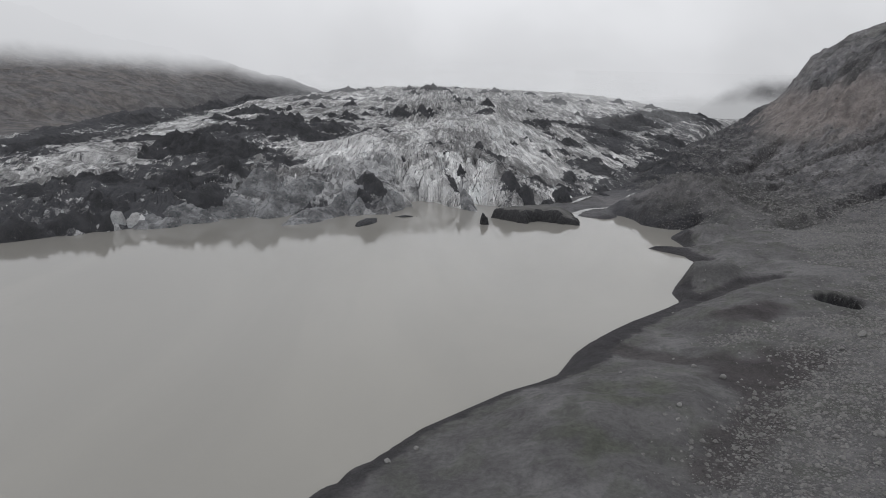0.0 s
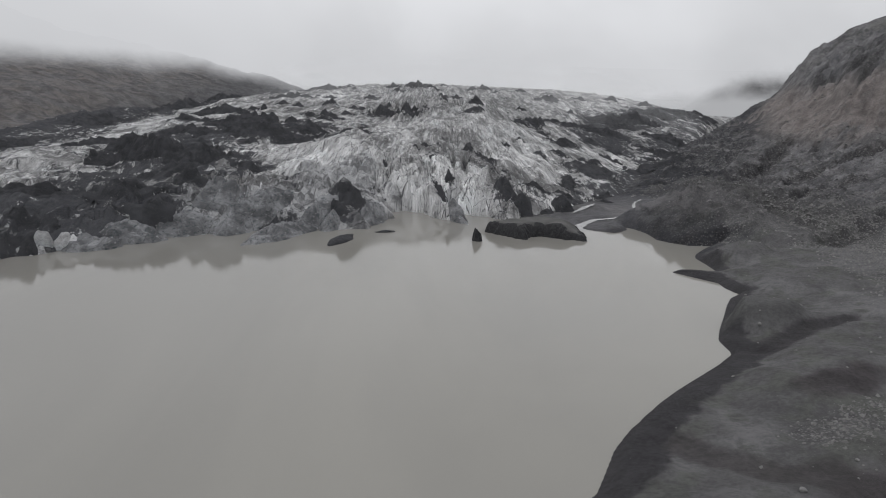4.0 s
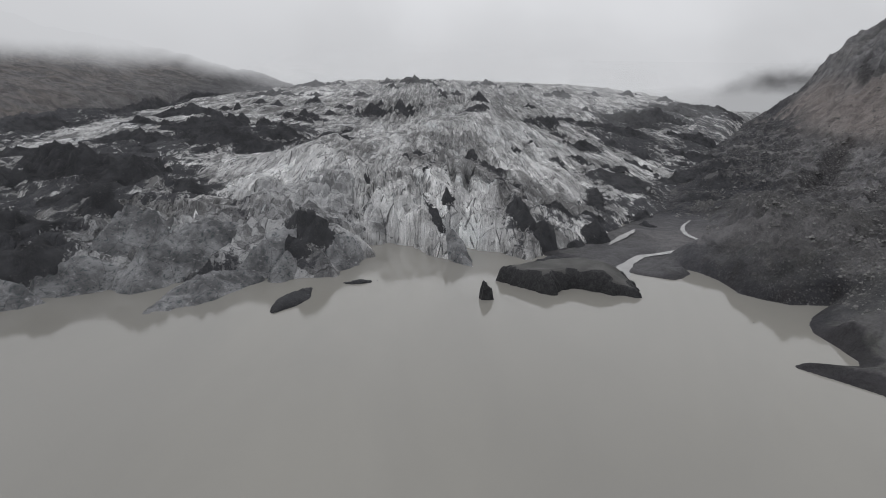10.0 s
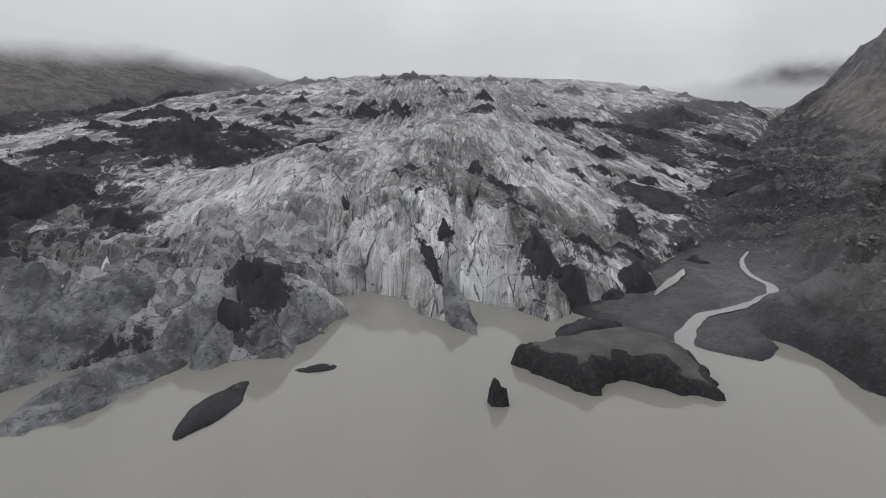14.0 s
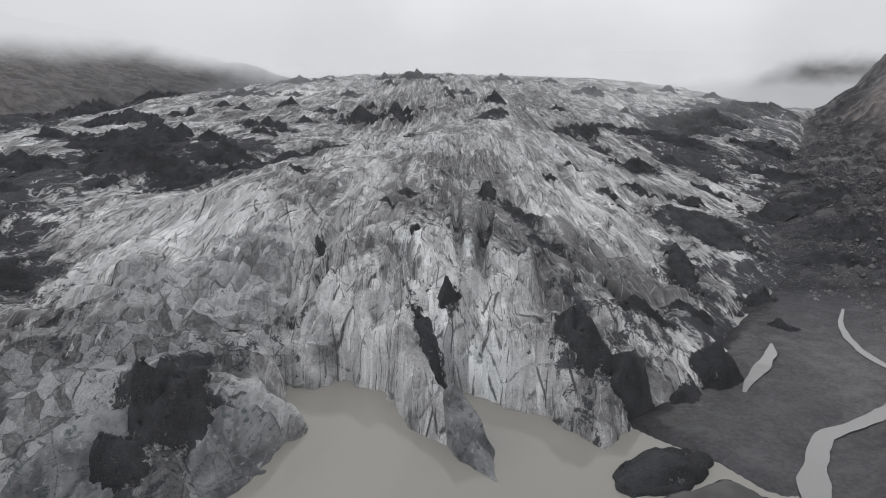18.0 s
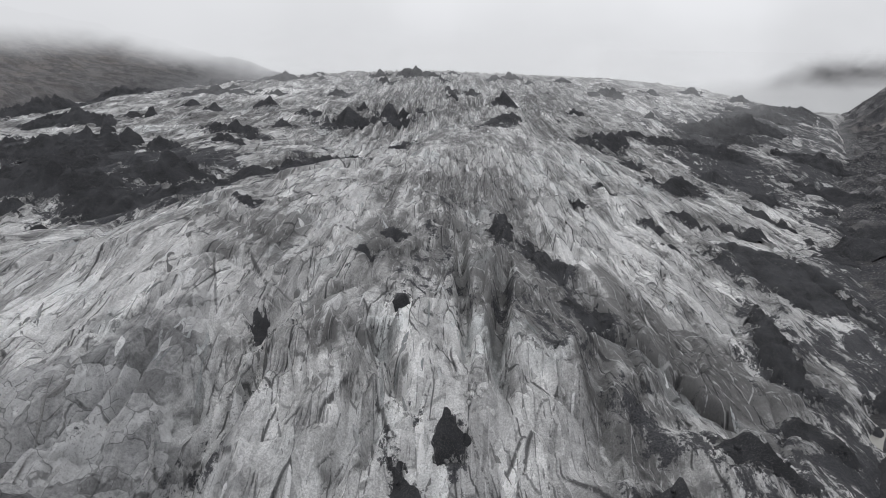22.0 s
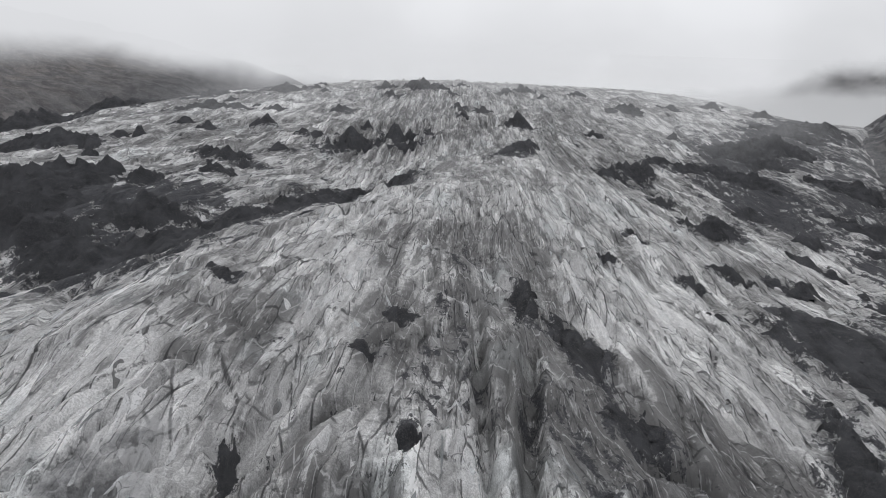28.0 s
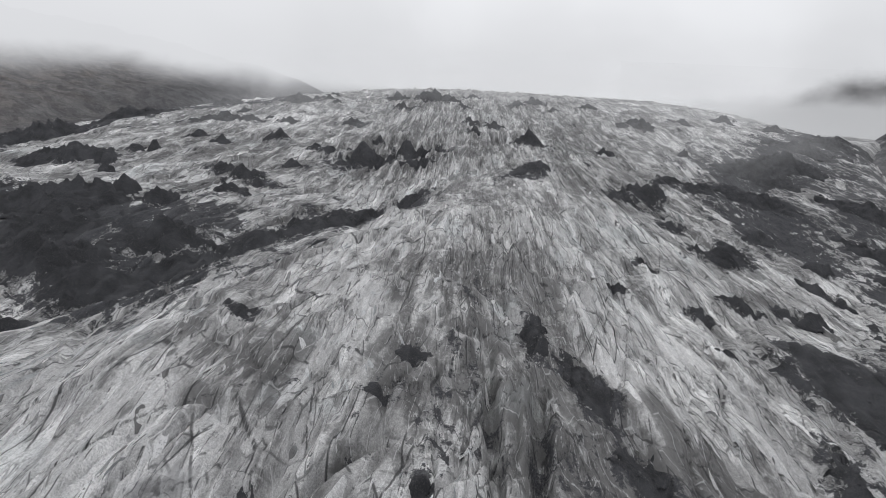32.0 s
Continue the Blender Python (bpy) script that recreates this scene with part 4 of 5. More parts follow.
def stone_fields(x, y, s):
    """Where the shore is strewn with stones."""
    a = np.maximum(belt(x, y, [(30, 50), (40, 66), (49, 76), (64, 86), (90, 100)], 9), belt(x, y, [(47, 103), (60, 109), (74, 114), (92, 120)], 3.5))
    a = np.maximum(a, 0.9 * belt(x, y, [(62, 92), (80, 108), (104, 140), (112, 190)], 12))
    a = np.maximum(a, 0.7 * smooth(100, 125, x) * smooth(300, 240, y))
    return np.clip(a + 0.5 * fbm(x / 9, y / 9, 3, 91) * a + 0.08 * fbm(x / 20, y / 20, 2, 92), 0, 1) * smooth(3, 8, s)


def build_ground():
    x, y, f = grid(stations((-3000, 90), (-1100, 9), (-300, 40), (-60, 3), (-8, 0.66), (110, 1.1), (250, 2.4), (440, 9), (1300, 90), 3200),
                   stations((-900, 60), (-60, 6), (55, 0.66), (260, 1.0), (480, 2.4), (700, 5), (1200, 12), (1500, 30), (2300, 90), 3600))
    z = ground(x, y)
    s = inside(x, y, LAND)
    d, _ = along_line(x, y, STREAM)
    k = np.hypot(x - KETTLE[0], (y - KETTLE[1]) / 1.15)
    n1, n2, n3 = fbm(x / 20, y / 20, 4, 93), fbm(x / 6, y / 6, 4, 94), fbm(x / 2.2, y / 2.2, 3, 95)
    shore = smooth(330, 270, y) * smooth(150, 110, x) * smooth(-60, -20, x)
    moist = np.maximum(hillock(x, y, 46, 89, 9, 6, 1, 25), 0.8 * hillock(x, y, 58, 117, 9, 4, 1, 20))
    tint = np.repeat(np.array([[0.125, 0.122, 0.116]]), len(x), 0)
    tint = blend(tint, shore * smooth(-0.1, 0.5, n1 + 0.4 * n2), (0.168, 0.165, 0.157))
    tint = blend(tint, shore * 0.7 * smooth(0.1, 0.4, n2 - 0.5 * n1), (0.112, 0.115, 0.098))
    tint = blend(tint, 0.6 * (hillock(x, y, 25, 80, 8, 5, 1, 50) + hillock(x, y, 17, 66, 4, 4, 1)) * smooth(-0.4, 0.3, n2), (0.1, 0.108, 0.078))
    tint = blend(tint, 0.9 * smooth(0.15, 0.75, moist + 0.3 * n2), (0.062, 0.055, 0.054))
    # dark damp hollows and channels, the wet line of the shore, the kettle hole and the flood plain
    hollow = np.maximum(belt(x, y, CHANNEL, 3.2), 0.9 * belt(x, y, [(47, 88), (54, 92)], 6))
    tint = blend(tint, 0.85 * smooth(0.25, 0.7, hollow + 0.35 * n2), (0.072, 0.066, 0.063))
    wet = 3.0 + 3.4 * belt(x, y, [(20, 98), (30, 113), (44, 127), (54, 137)], 7)
    tint = blend(tint, 0.92 * smooth(1.15, 0.9, s / wet + 0.35 * n2 + 0.12 * n3) * smooth(-3, 0, s), (0.046, 0.044, 0.045))
    tint = blend(tint, 0.9 * smooth(0.35, 0.75, belt(x, y, DAMP, 3.2) + 0.3 * n2) * smooth(2, 5, s), (0.052, 0.049, 0.049))
    tint = blend(tint, 0.5 * smooth(0.3, 0.45, n3 + 0.4 * n2) * smooth(9, 3, s), (0.05, 0.049, 0.047))
    tint = blend(tint, 0.75 * smooth(0.5, 3.0, hillock(x, y, 63.0, 151, 7.6, 6.4, 4.8, 10) + 0.8 * n2), (0.1, 0.099, 0.092))
    # bowl of the kettle hole, darkened to near-black by colour
    tint = blend(tint, smooth(4.6, 3.8, k + 0.6 * n3), (0.028, 0.028, 0.028))
    tint = blend(tint, 0.8 * smooth(24, 10, d) * smooth(248, 256, y), (0.122, 0.12, 0.119))
    # dark faces of the moraine and rubble along the ice
    ash = 0.62 * smooth(14, 5, s + 5 * n1) * smooth(208, 218, y) * smooth(310, 285, y) * smooth(-0.7, -0.2, n2) * smooth(66, 71, x)
    ash = np.maximum(ash, smooth(-0.35, 0.35, n1 + n2 + 0.5) * smooth(320, 350, y) * smooth(60, 25, np.abs(inside(x, y, FRONT))) * smooth(60, 90, x))
    ash = np.maximum(ash, 0.2 * smooth(0.0, 0.5, n1 + 0.8 * n2) * smooth(225, 300, y) * smooth(70, 10, x - np.interp(y, [200, 300, 400, 470, 600, 760], [120, 125, 172, 196, 250, 312])) * smooth(86, 100, x))
    ash = np.maximum(ash, 0.85 * smooth(-150, -220, x) * smooth(-420, -300, x))
    tint = blend(tint, ash, (0.064, 0.065, 0.069))
    sandy = smooth(66, 74, x) * smooth(222, 234, y) * smooth(322, 300, y) * smooth(124, 106, x)
    tint = blend(tint, 0.9 * sandy * smooth(9, 14, s + 4 * n2) * smooth(40, 28, s), (0.17, 0.165, 0.158))
    # mountain slopes: scree, rust and moss
    slope = np.maximum(np.maximum(smooth(115, 165, x), smooth(700, 1000, y)), smooth(-230, -300, x))
    m1, m2, m3 = fbm(x / 60, y / 60, 4, 96), fbm((x + 0.7 * y) / 40, (y - 0.7 * x) / 14, 4, 97), fbm(x / 11, y / 11, 4, 98)
    far = np.repeat(np.array([[0.23, 0.227, 0.222]]), len(x), 0)
    far = blend(far, 0.9 * smooth(0.25, 0.6, m2 + 0.4 * m3), (0.12, 0.117, 0.115))
    far = blend(far, 0.8 * smooth(0.15, 0.55, m1 + 0.6 * m3), (0.2, 0.196, 0.189))
    west = smooth(-230, -330, x)
    bands = np.maximum.reduce([belt(x, y, line, wide) for line, wide, _ in LEDGES])
    far = blend(far, 0.95 * smooth(0.3, 0.6, bands + 0.3 * m3), (0.068, 0.066, 0.066))
    rust = belt(x, y, [(345, 720), (293, 600), (250, 440), (238, 400)], 42) * smooth(18, 30, z) * smooth(74, 58, z) * smooth(-1.1, -0.4, m1 + 0.5 * m3) + 0.8 * west * smooth(0.0, 0.5, m2 + m1)
    far = blend(far, 0.85 * rust, (0.3, 0.262, 0.232))
    moss = 0.8 * west * smooth(55, 130, z) * smooth(-0.1, 0.4, m1 + 0.7 * m3) + 0.5 * smooth(75, 120, z) * smooth(200, 300, x) * smooth(1200, 1000, y) * smooth(-0.2, 0.4, m1 + m3)
    far = blend(far, moss, (0.15, 0.153, 0.135))
    far = blend(far, 0.7 * west * smooth(0.2, 0.5, m3 + 0.5 * m2), (0.26, 0.235, 0.2))
    crag = belt(x, y, [(300, 475), (291, 500), (310, 540), (345, 565), (379, 588)], 7) + belt(x, y, [(270, 440), (284, 470), (298, 500), (330, 600), (345, 640)], 6)
    far = blend(far, 0.8 * smooth(0.35, 0.8, crag + 0.5 * m3) * smooth(52, 60, z), (0.07, 0.069, 0.068))
    scree = smooth(26, 12, z) * smooth(100, 130, x) * smooth(520, 440, y)
    far = blend(far, 0.65 * scree * smooth(-0.5, 0.2, m3 + m2), (0.145, 0.142, 0.14))
    far = blend(far, 0.6 * west, (0.135, 0.125, 0.12))
    far = blend(far, 0.5 * west * smooth(0.25, 0.5, m3 - 0.3 * m1), (0.19, 0.165, 0.14))
    far = far * (1 - 0.22 * west - 0.6 * smooth(1300, 1600, y) * smooth(400, 600, x))[:, None]
    tint = blend(tint, slope * (1 - ash), (0, 0, 0)) + (slope * (1 - ash))[:, None] * far
    tint = tint * np.array([0.985, 0.99, 1.06])
    stony = stone_fields(x, y, s)
    valley = smooth(64, 80, x) * smooth(208, 228, y) * smooth(9, 17, d)
    ob = sheet("ground", x, y, z, f, EARTH, {"stony": np.maximum(np.maximum(stony, 0.5 * valley), 0.6 * slope * smooth(60, 25, z) * smooth(-60, 60, x)), "rock": np.maximum(slope * (1 - 0.75 * np.clip(rust, 0, 1) * (1 - west)), 0.6 * valley * (1 - 0.6 * sandy * smooth(9, 14, s) * smooth(40, 28, s)))})
    ob.data.attributes.new("tint", "FLOAT_COLOR", "POINT").data.foreach_set("color", np.concatenate([tint, np.ones((len(x), 1))], 1).astype(np.float32).ravel())
    tagged(ob, "dark volcanic sand shore rising into bare stony mountain slopes", "ground", kind="structure")


def build_lake():
    x, y, f = grid([-1500, -400, 140], [-900, 0, 330])
    ob = sheet("water", x, y, 0 * x, f, WATER)
    tagged(ob, "still silty beige-grey meltwater lake", "lake", kind="structure")


def ribbon(name, line, widths, material, label):
    """A stream along a line, lying on the ground."""
    pts, n = [], 9
    lengths = np.cumsum([0] + [math.dist(a, b) for a, b in zip(line, line[1:])])
    s = np.linspace(0, lengths[-1], 70)
    cx, cy = np.interp(s, lengths, [p[0] for p in line]), np.interp(s, lengths, [p[1] for p in line])
    for _ in range(3):
        cx[1:-1], cy[1:-1] = (cx[:-2] + 2 * cx[1:-1] + cx[2:]) / 4, (cy[:-2] + 2 * cy[1:-1] + cy[2:]) / 4
    tx, ty = np.gradient(cx), np.gradient(cy)
    norm = np.hypot(tx, ty)
    w = np.interp(s, np.linspace(0, lengths[-1], len(widths)), widths) / 2
    t = np.linspace(-1, 1, n)
    left, right = 1 + 0.4 * perlin(s / 4, s * 0 + 3, 5), 1 + 0.4 * perlin(s / 5, s * 0 + 8, 6)
    side = np.where(t[None] < 0, t[None] * left[:, None], t[None] * right[:, None]) * w[:, None]
    x, y = cx[:, None] - ty[:, None] / norm[:, None] * side, cy[:, None] + tx[:, None] / norm[:, None] * side
    level = np.maximum.accumulate(np.maximum(ground(cx, cy) + 0.16, 0.05))
    z = np.repeat(level[:, None], n, 1)
    k = (np.arange(69)[:, None] * n + np.arange(n - 1)).ravel()
    f = np.stack([k, k + 1, k + n + 1, k + n], 1)
    return tagged(sheet(name, x.ravel(), y.ravel(), z.ravel(), f, material), label, "stream", kind="structure")


build_glacier()
build_ground()
build_lake()
ribbon("stream", STREAM, [6.5, 4.6, 3.2, 2.8, 2.0, 2.8, 3.2, 2.2, 1.6, 1.4, 1.0, 0.5], STREAM_WATER, "milky meltwater stream winding over dark gravel")
ribbon("side_stream", SIDE_STREAM, [0.6, 1.8, 2.6, 1.8, 0.6], STREAM_WATER, "narrow pale meltwater channel beside the ice")


def cloud(name, line, base, bottom, top, material, label):
    """A bank of cloud standing along a line, with the height of its base at each corner."""
    xs, zs = np.linspace(0, 1, 90), np.linspace(bottom, top, 60)
    lengths = np.cumsum([0] + [math.dist(a, b) for a, b in zip(line, line[1:])])
    cx, cy, cb = (np.interp(xs * lengths[-1], lengths, v) for v in ([p[0] for p in line], [p[1] for p in line], base))
    k, zz = np.meshgrid(np.arange(90), zs)
    k, zz = k.ravel(), zz.ravel()
    n = (np.arange(59)[:, None] * 90 + np.arange(89)).ravel()
    f = np.stack([n, n + 1, n + 91, n + 90], 1)
    lift = (zz - cb[k]) / (0.02 * np.hypot(cx[k], cy[k] - 100))
    return tagged(sheet(name, cx[k], cy[k], zz, f, material, {"lift": lift}), label, "cloud", kind="structure")


# grey that the cloud and mist sheets give off by themselves, unlit
GLOW = (0.728, 0.738, 0.765)
cloud("backdrop_cloud", [(-2200, -1500), (-640, 180), (-352, 520), (-272, 657), (-200, 800), (0, 1250), (300, 1400), (560, 1430), (650, 1442), (1300, 1500), (2600, 1200)],
      [76, 74, 73, 79, 72, 46, 40, 36, 112, 116, 116], -10, 1300, cloud_material("cloud_near", -0.8, 1.1, 0.97, GLOW, 1, 0.03), "low grey cloud hiding the mountain tops")
cloud("backdrop_cloud", [(-3000, -1500), (-700, 1150), (-100, 1420), (300, 1560), (700, 1620), (1400, 1650), (2900, 1300)],
      [60, 60, 60, 84, 124, 128, 128], -20, 1500, cloud_material("cloud_far", -0.8, 1.2, 0.95, GLOW, 2, 0.06), "low grey cloud hiding the mountain tops")


def mist_material():
    """Thin mist and distance haze on the upper ice, put in as glowing drifts, gone a little above it."""
    n = Nodes("thin_mist")
    p = n.place()
    drift = n.noise(n.stretch(p, (1, 1, 2.5)), 0.014, 4, 0.55, 0.6)
    alpha = n.math("MULTIPLY", n.math("MULTIPLY", n.step(drift, 0.36, 0.68, 0.02, 0.11), n.step(n.attr("lift"), 2.2, 0.4)), n.step(n.attr("lift"), -9.0, -6.0))
    mixed = n.add("MixShader", {0: alpha, 1: n.add("BsdfTransparent").outputs[0], 2: n.add("Emission", {"Color": (*GLOW, 1), "Strength": 0.9}).outputs[0]})
    n.tree.links.new(mixed.outputs[0], n.out.inputs[0])
    return n.mat


def valley_mist_material():
    """Mist that fills the head of the valley and thins out upward."""
    n = Nodes("valley_mist")
    p = n.place()
    soft = n.noise(n.stretch(p, (1, 1, 2.2)), 0.012, 4, 0.5, 0.4)
    alpha = n.step(n.math("ADD", n.attr("lift"), n.math("MULTIPLY", n.math("SUBTRACT", soft, 0.5), 0.9)), 0.75, -0.55, 0.06, 0.86)
    mixed = n.add("MixShader", {0: alpha, 1: n.add("BsdfTransparent").outputs[0], 2: n.add("Emission", {"Color": (*GLOW, 1), "Strength": 0.66}).outputs[0]})
    n.tree.links.new(mixed.outputs[0], n.out.inputs[0])
    return n.mat


cloud("backdrop_mist", [(250, 1380), (560, 1420), (900, 1440), (1300, 1480)], [40, 72, 78, 80], 0, 125, valley_mist_material(), "pale mist filling the head of the valley")
MIST = mist_material()
for back in (0, 55, 110, 165):
    cloud("backdrop_mist", [(-230, 575 + back), (-120, 590 + back), (60, 580 + back), (150, 560 + back), (200, 585 + back), (290, 620 + back)], [-40, 58 + back * 0.1, 60 + back * 0.1, 46 + back * 0.1, 42 + back * 0.1, -40],
          -10, 140, MIST, "thin mist and painted haze drifting over the upper glacier")
cloud("backdrop_cloud", [(-3900, -2400), (-2600, 1400), (-1500, 2500), (0, 2600), (1500, 2600), (2900, 1900), (3900, -2400)],
      [0, 0, 0, 0, 0, 0, 0], -60, 1800, cloud_material("cloud_back", -30, -20, 1.0, GLOW, 3), "even grey overcast beyond the glacier")


# ---- ash cones, ridges and blocks of ice ----
def mound(name, label, category, group, material, cx, cy, rx, ry, turn, h, seed, sharp=1.25, rough=0.5, base=ice, ragged=0.2, sink=1.3, facet=0.0, wobble=0.42, leaf=False, planes=0):
    """A heap of its own outline and crest on the ice, along its turned long axis."""
    n = int(np.clip(max(rx, ry) / 0.33, 22, 64))
    x, y, f = grid(np.linspace(-1.25, 1.25, n), np.linspace(-1.25, 1.25, n))
    c, s = math.cos(radians(turn)), math.sin(radians(turn))
    px, py = cx + rx * x * c - ry * y * s, cy + rx * x * s + ry * y * c
    size = min(rx, ry)
    broad = y / np.maximum(1 - 0.7 * np.abs(x) ** 1.6, 0.1) if leaf else y
    d = np.hypot(x, broad) * (1 + wobble * fbm(px / size * 0.9, py / size * 0.9, 3, seed)) + ragged * fbm(px / 2.6, py / 2.6, 3, seed + 5)
    body = np.maximum(1 - d, 0) ** sharp
    crest = ridged(px / size * 0.8, py / size * 0.8, 4, seed + 9)
    low = base(px, py)
    z = low + h * body * (1 - rough + 1.6 * rough * crest) + 0.25 * fbm(px / 1.4, py / 1.4, 3, seed + 3) * smooth(1, 0.7, d) - sink * smooth(0.86, 1.12, d) - 3 * smooth(1.1, 1.3, d)
    if planes:
        rng = random.Random(seed)
        block = 0.78 + 0.3 * (x * math.cos(seed) + y * math.sin(seed))
        for i in range(planes):
            way = 6.283 * (i + rng.uniform(-0.3, 0.3)) / planes
            block = np.minimum(block, rng.uniform(0.9, 2.6) * (rng.uniform(0.9, 1.1) - x * math.cos(way) - y * math.sin(way)))
        p1, e1 = plates((px + 0.3 * py) / 4.5, (py - 0.3 * px) / 3.2, seed + 2, 1.2)
        z = low + h * np.maximum(block, 0) + 0.14 * fbm(px / 1.2, py / 1.2, 3, seed + 3) + smooth(0, 0.3, block) * (0.9 * p1 - 0.4 * smooth(0.1, 0, e1)) - 4 * smooth(0.0, -0.25, block)
        d = 1 - np.clip(block, 0, 1)
    elif facet:
        p1, e1 = plates((px + 0.3 * py) / 6.5, (py - 0.3 * px) / 4.5, seed + 2, 1.1)
        p2, e2 = plates(px / 2.6, py / 2.6, seed + 4, 1.0)
        z = z + smooth(1, 0.75, d) * (facet * (p1 - 0.5 * smooth(0.1, 0, e1)) + 0.3 * facet * p2)
    ob = sheet(name, px, py, z, f, material, {"rim": smooth(0.62, 1.02, d) * (0.8 if category == "debris" else 1 if base is ice else 0.5 if cx < 0 else 0)})
    return tagged(ob, label, category, group)


def surface(x, y):
    return np.maximum(ice(x, y), ground(x, y))


CONE = ("ash_cone", "steep black ash-covered ice cone on the glacier", "ash cone", "ash cones on the glacier", DEBRIS)
PATCH = ("debris_patch", "low dark spread of ash and rubble on the ice", "debris", "debris patches on the glacier", DEBRIS)
RIDGE = ("debris_ridge", "jagged black ridge of ash-covered ice", "debris ridge", "debris ridges on the glacier", DEBRIS)


STREWN = []
for kind, number, rows in HEAPS:
    for k, (cx, cy, rx, ry, turn, h, *more) in enumerate(rows):
        heap = mound(*{"cone": CONE, "patch": PATCH, "ridge": RIDGE}[kind], cx, cy, rx, ry, turn, h, number + 7 * k, *more, base=ice if abs(cx) < 95 else surface)
        if kind != "cone" and abs(cx) < 160 and cy < 520:
            STREWN.append((heap, number + k))

BLOCKS = ("ice_block", "grey grit-covered block of ice at the lake edge", "ice block", "ice blocks along the front", BLOCK)


def shelf(x, y):
    return np.maximum(ice(x, y), -1.2)


for k, row in enumerate(((-48.2, 239.5, 19.5, 6.6, 63, 5.6, 0.55, 0.12), (-64, 246, 9.5, 6.0, 62, 5.6, 0.55, 0.15), (-78, 240, 9, 4, 42, 3.8, 0.5, 0.15), (-57, 258, 13, 6.5, 58, 4.6, 0.6, 0.2), (-37.5, 258, 8, 5, 60, 4.5, 0.6, 0.25), (-88, 229, 9, 5, 25, 5.5, 0.6, 0.3),
                         (-34, 252, 5, 3.5, 70, 5, 0.7, 0.35), (-20, 266, 4, 8, -15, 3.6, 0.8, 0.4), (11, 272, 3.6, 9, 18, 4.2, 0.7, 0.3), (-96, 218, 8, 4.5, 30, 4.5, 0.7, 0.3), (-73, 258, 10, 6, 50, 4.5, 0.6, 0.2))):
    mound(*BLOCKS, *row[:6], 611 + 9 * k, *row[6:], base=shelf, planes=9)


for k, row in enumerate(((-107.5, 213.5, 2.6, 1.6, 40, 3.4), (-103.6, 216.4, 2.4, 1.5, 30, 3.6), (-99.6, 217.6, 3.0, 1.6, 15, 3.2), (-96.0, 219.6, 2.2, 1.4, 35, 2.6))):
    mound("ice_cliff", "clean white ice face at the lake edge under black ash", "ice cliff", "white ice faces at the lake", SLAB, *row, 811 + 9 * k, base=shelf, planes=7)


# ---- ice afloat ----
def water_level(x, y):
    return 0 * x - 0.4


mound("ice_floe", "flat dark leaf-shaped slab of gritty ice afloat", "ice floe", "", DEBRIS, -27.6, 233.6, 11.0, 3.5, 76, 1.9, 701, 0.5, 0.1, base=water_level, ragged=0.03, wobble=0.1, leaf=True)
mound("ice_floe", "small dark flat floe in the lake", "ice floe", "", DEBRIS, -15, 248.2, 3.8, 1.6, 20, 1.2, 708, 0.5, 0.2, base=water_level)


def build_stack():
    x, y, f = grid(np.linspace(-1, 1, 30), np.linspace(-1, 1, 30))
    d = np.maximum(np.abs(x), np.abs(y)) * 0.5 + 0.5 * np.hypot(x, y)
    d = d * (1 + 0.25 * fbm(x * 1.3, y * 1.3, 3, 715))
    z = -1.2 + 5.6 * smooth(0.95, 0.28, d) * (0.62 + 0.38 * smooth(0.5, -0.5, x) + 0.14 * perlin(x * 3, y * 3, 716))
    ob = sheet("ice_pinnacle", 15.0 + 2.1 * x, 234.8 + 1.9 * y, z, f, BERG, {"steep": np.full(len(x), 0.9)})
    tagged(ob, "black jagged pinnacle of ice standing in the lake", "ice pinnacle")


def build_berg():
    ring = [(18.5, 250.5), (20.5, 247.5), (29.5, 237), (31, 237.5), (32.2, 241.5), (35.6, 243), (39.5, 241), (43, 237.5), (49.8, 234.5), (50, 240), (51.5, 246), (50, 251), (44.5, 256), (40.7, 261), (34, 257.5), (27, 254), (21, 252.5)]
    x, y, f = grid(np.linspace(15, 53, 110), np.linspace(231, 272, 118))
    e = inside(x, y, ring) + 0.8 * fbm(x / 3.5, y / 3.5, 4, 721)
    tall = 4.3 + 0.02 * (y - 240) + 0.5 * fbm(x / 9, y / 9, 2, 722) - 2.3 * smooth(41, 48, x - 0.3 * (y - 240)) - 1.2 * smooth(255, 261, y)
    rise = np.clip((e + 0.6) / 4.2, 0, 1)
    z = -1.5 + (tall + 1.5) * (1 - (1 - rise) ** 2.6) + 0.35 * fbm(x / 1.6, y / 1.6, 3, 723) * smooth(3.0, 1, e) * smooth(-0.5, 0.5, e)
    steep = smooth(3.0, 1.5, e + 0.9 * fbm(x / 4, y / 4, 3, 724))
    berg = tagged(new("iceberg"), "stranded iceberg with a flat sandy top and black sides", "iceberg")
    berg.matrix_world = pose(33, 252, 0)
    rim = e[f].mean(1) > 2.1
    for name, keep, label in (("sand_cap", rim, "smooth dark grey sand cover"), ("ice_cliff", ~rim & (z[f] > -1.4).any(1), "black broken ice wall")):
        part(name, x, y, z, f[keep], BERG, berg, label, {"steep": steep})


mound("ice_floe", "tiny dark fragment of ice in the lake", "ice floe", "", DEBRIS, 66.5, 218.3, 0.9, 0.5, 30, 0.5, 741, 0.5, 0.2, base=water_level)
build_stack()
build_berg()

mound("iceberg", "low dark sand-covered slab of ice at the shore", "iceberg", "", DEBRIS, 35.2, 265.4, 8.5, 4.6, 28, 3.0, 733, 0.5, 0.2, base=water_level, ragged=0.06, wobble=0.2, facet=0.6)


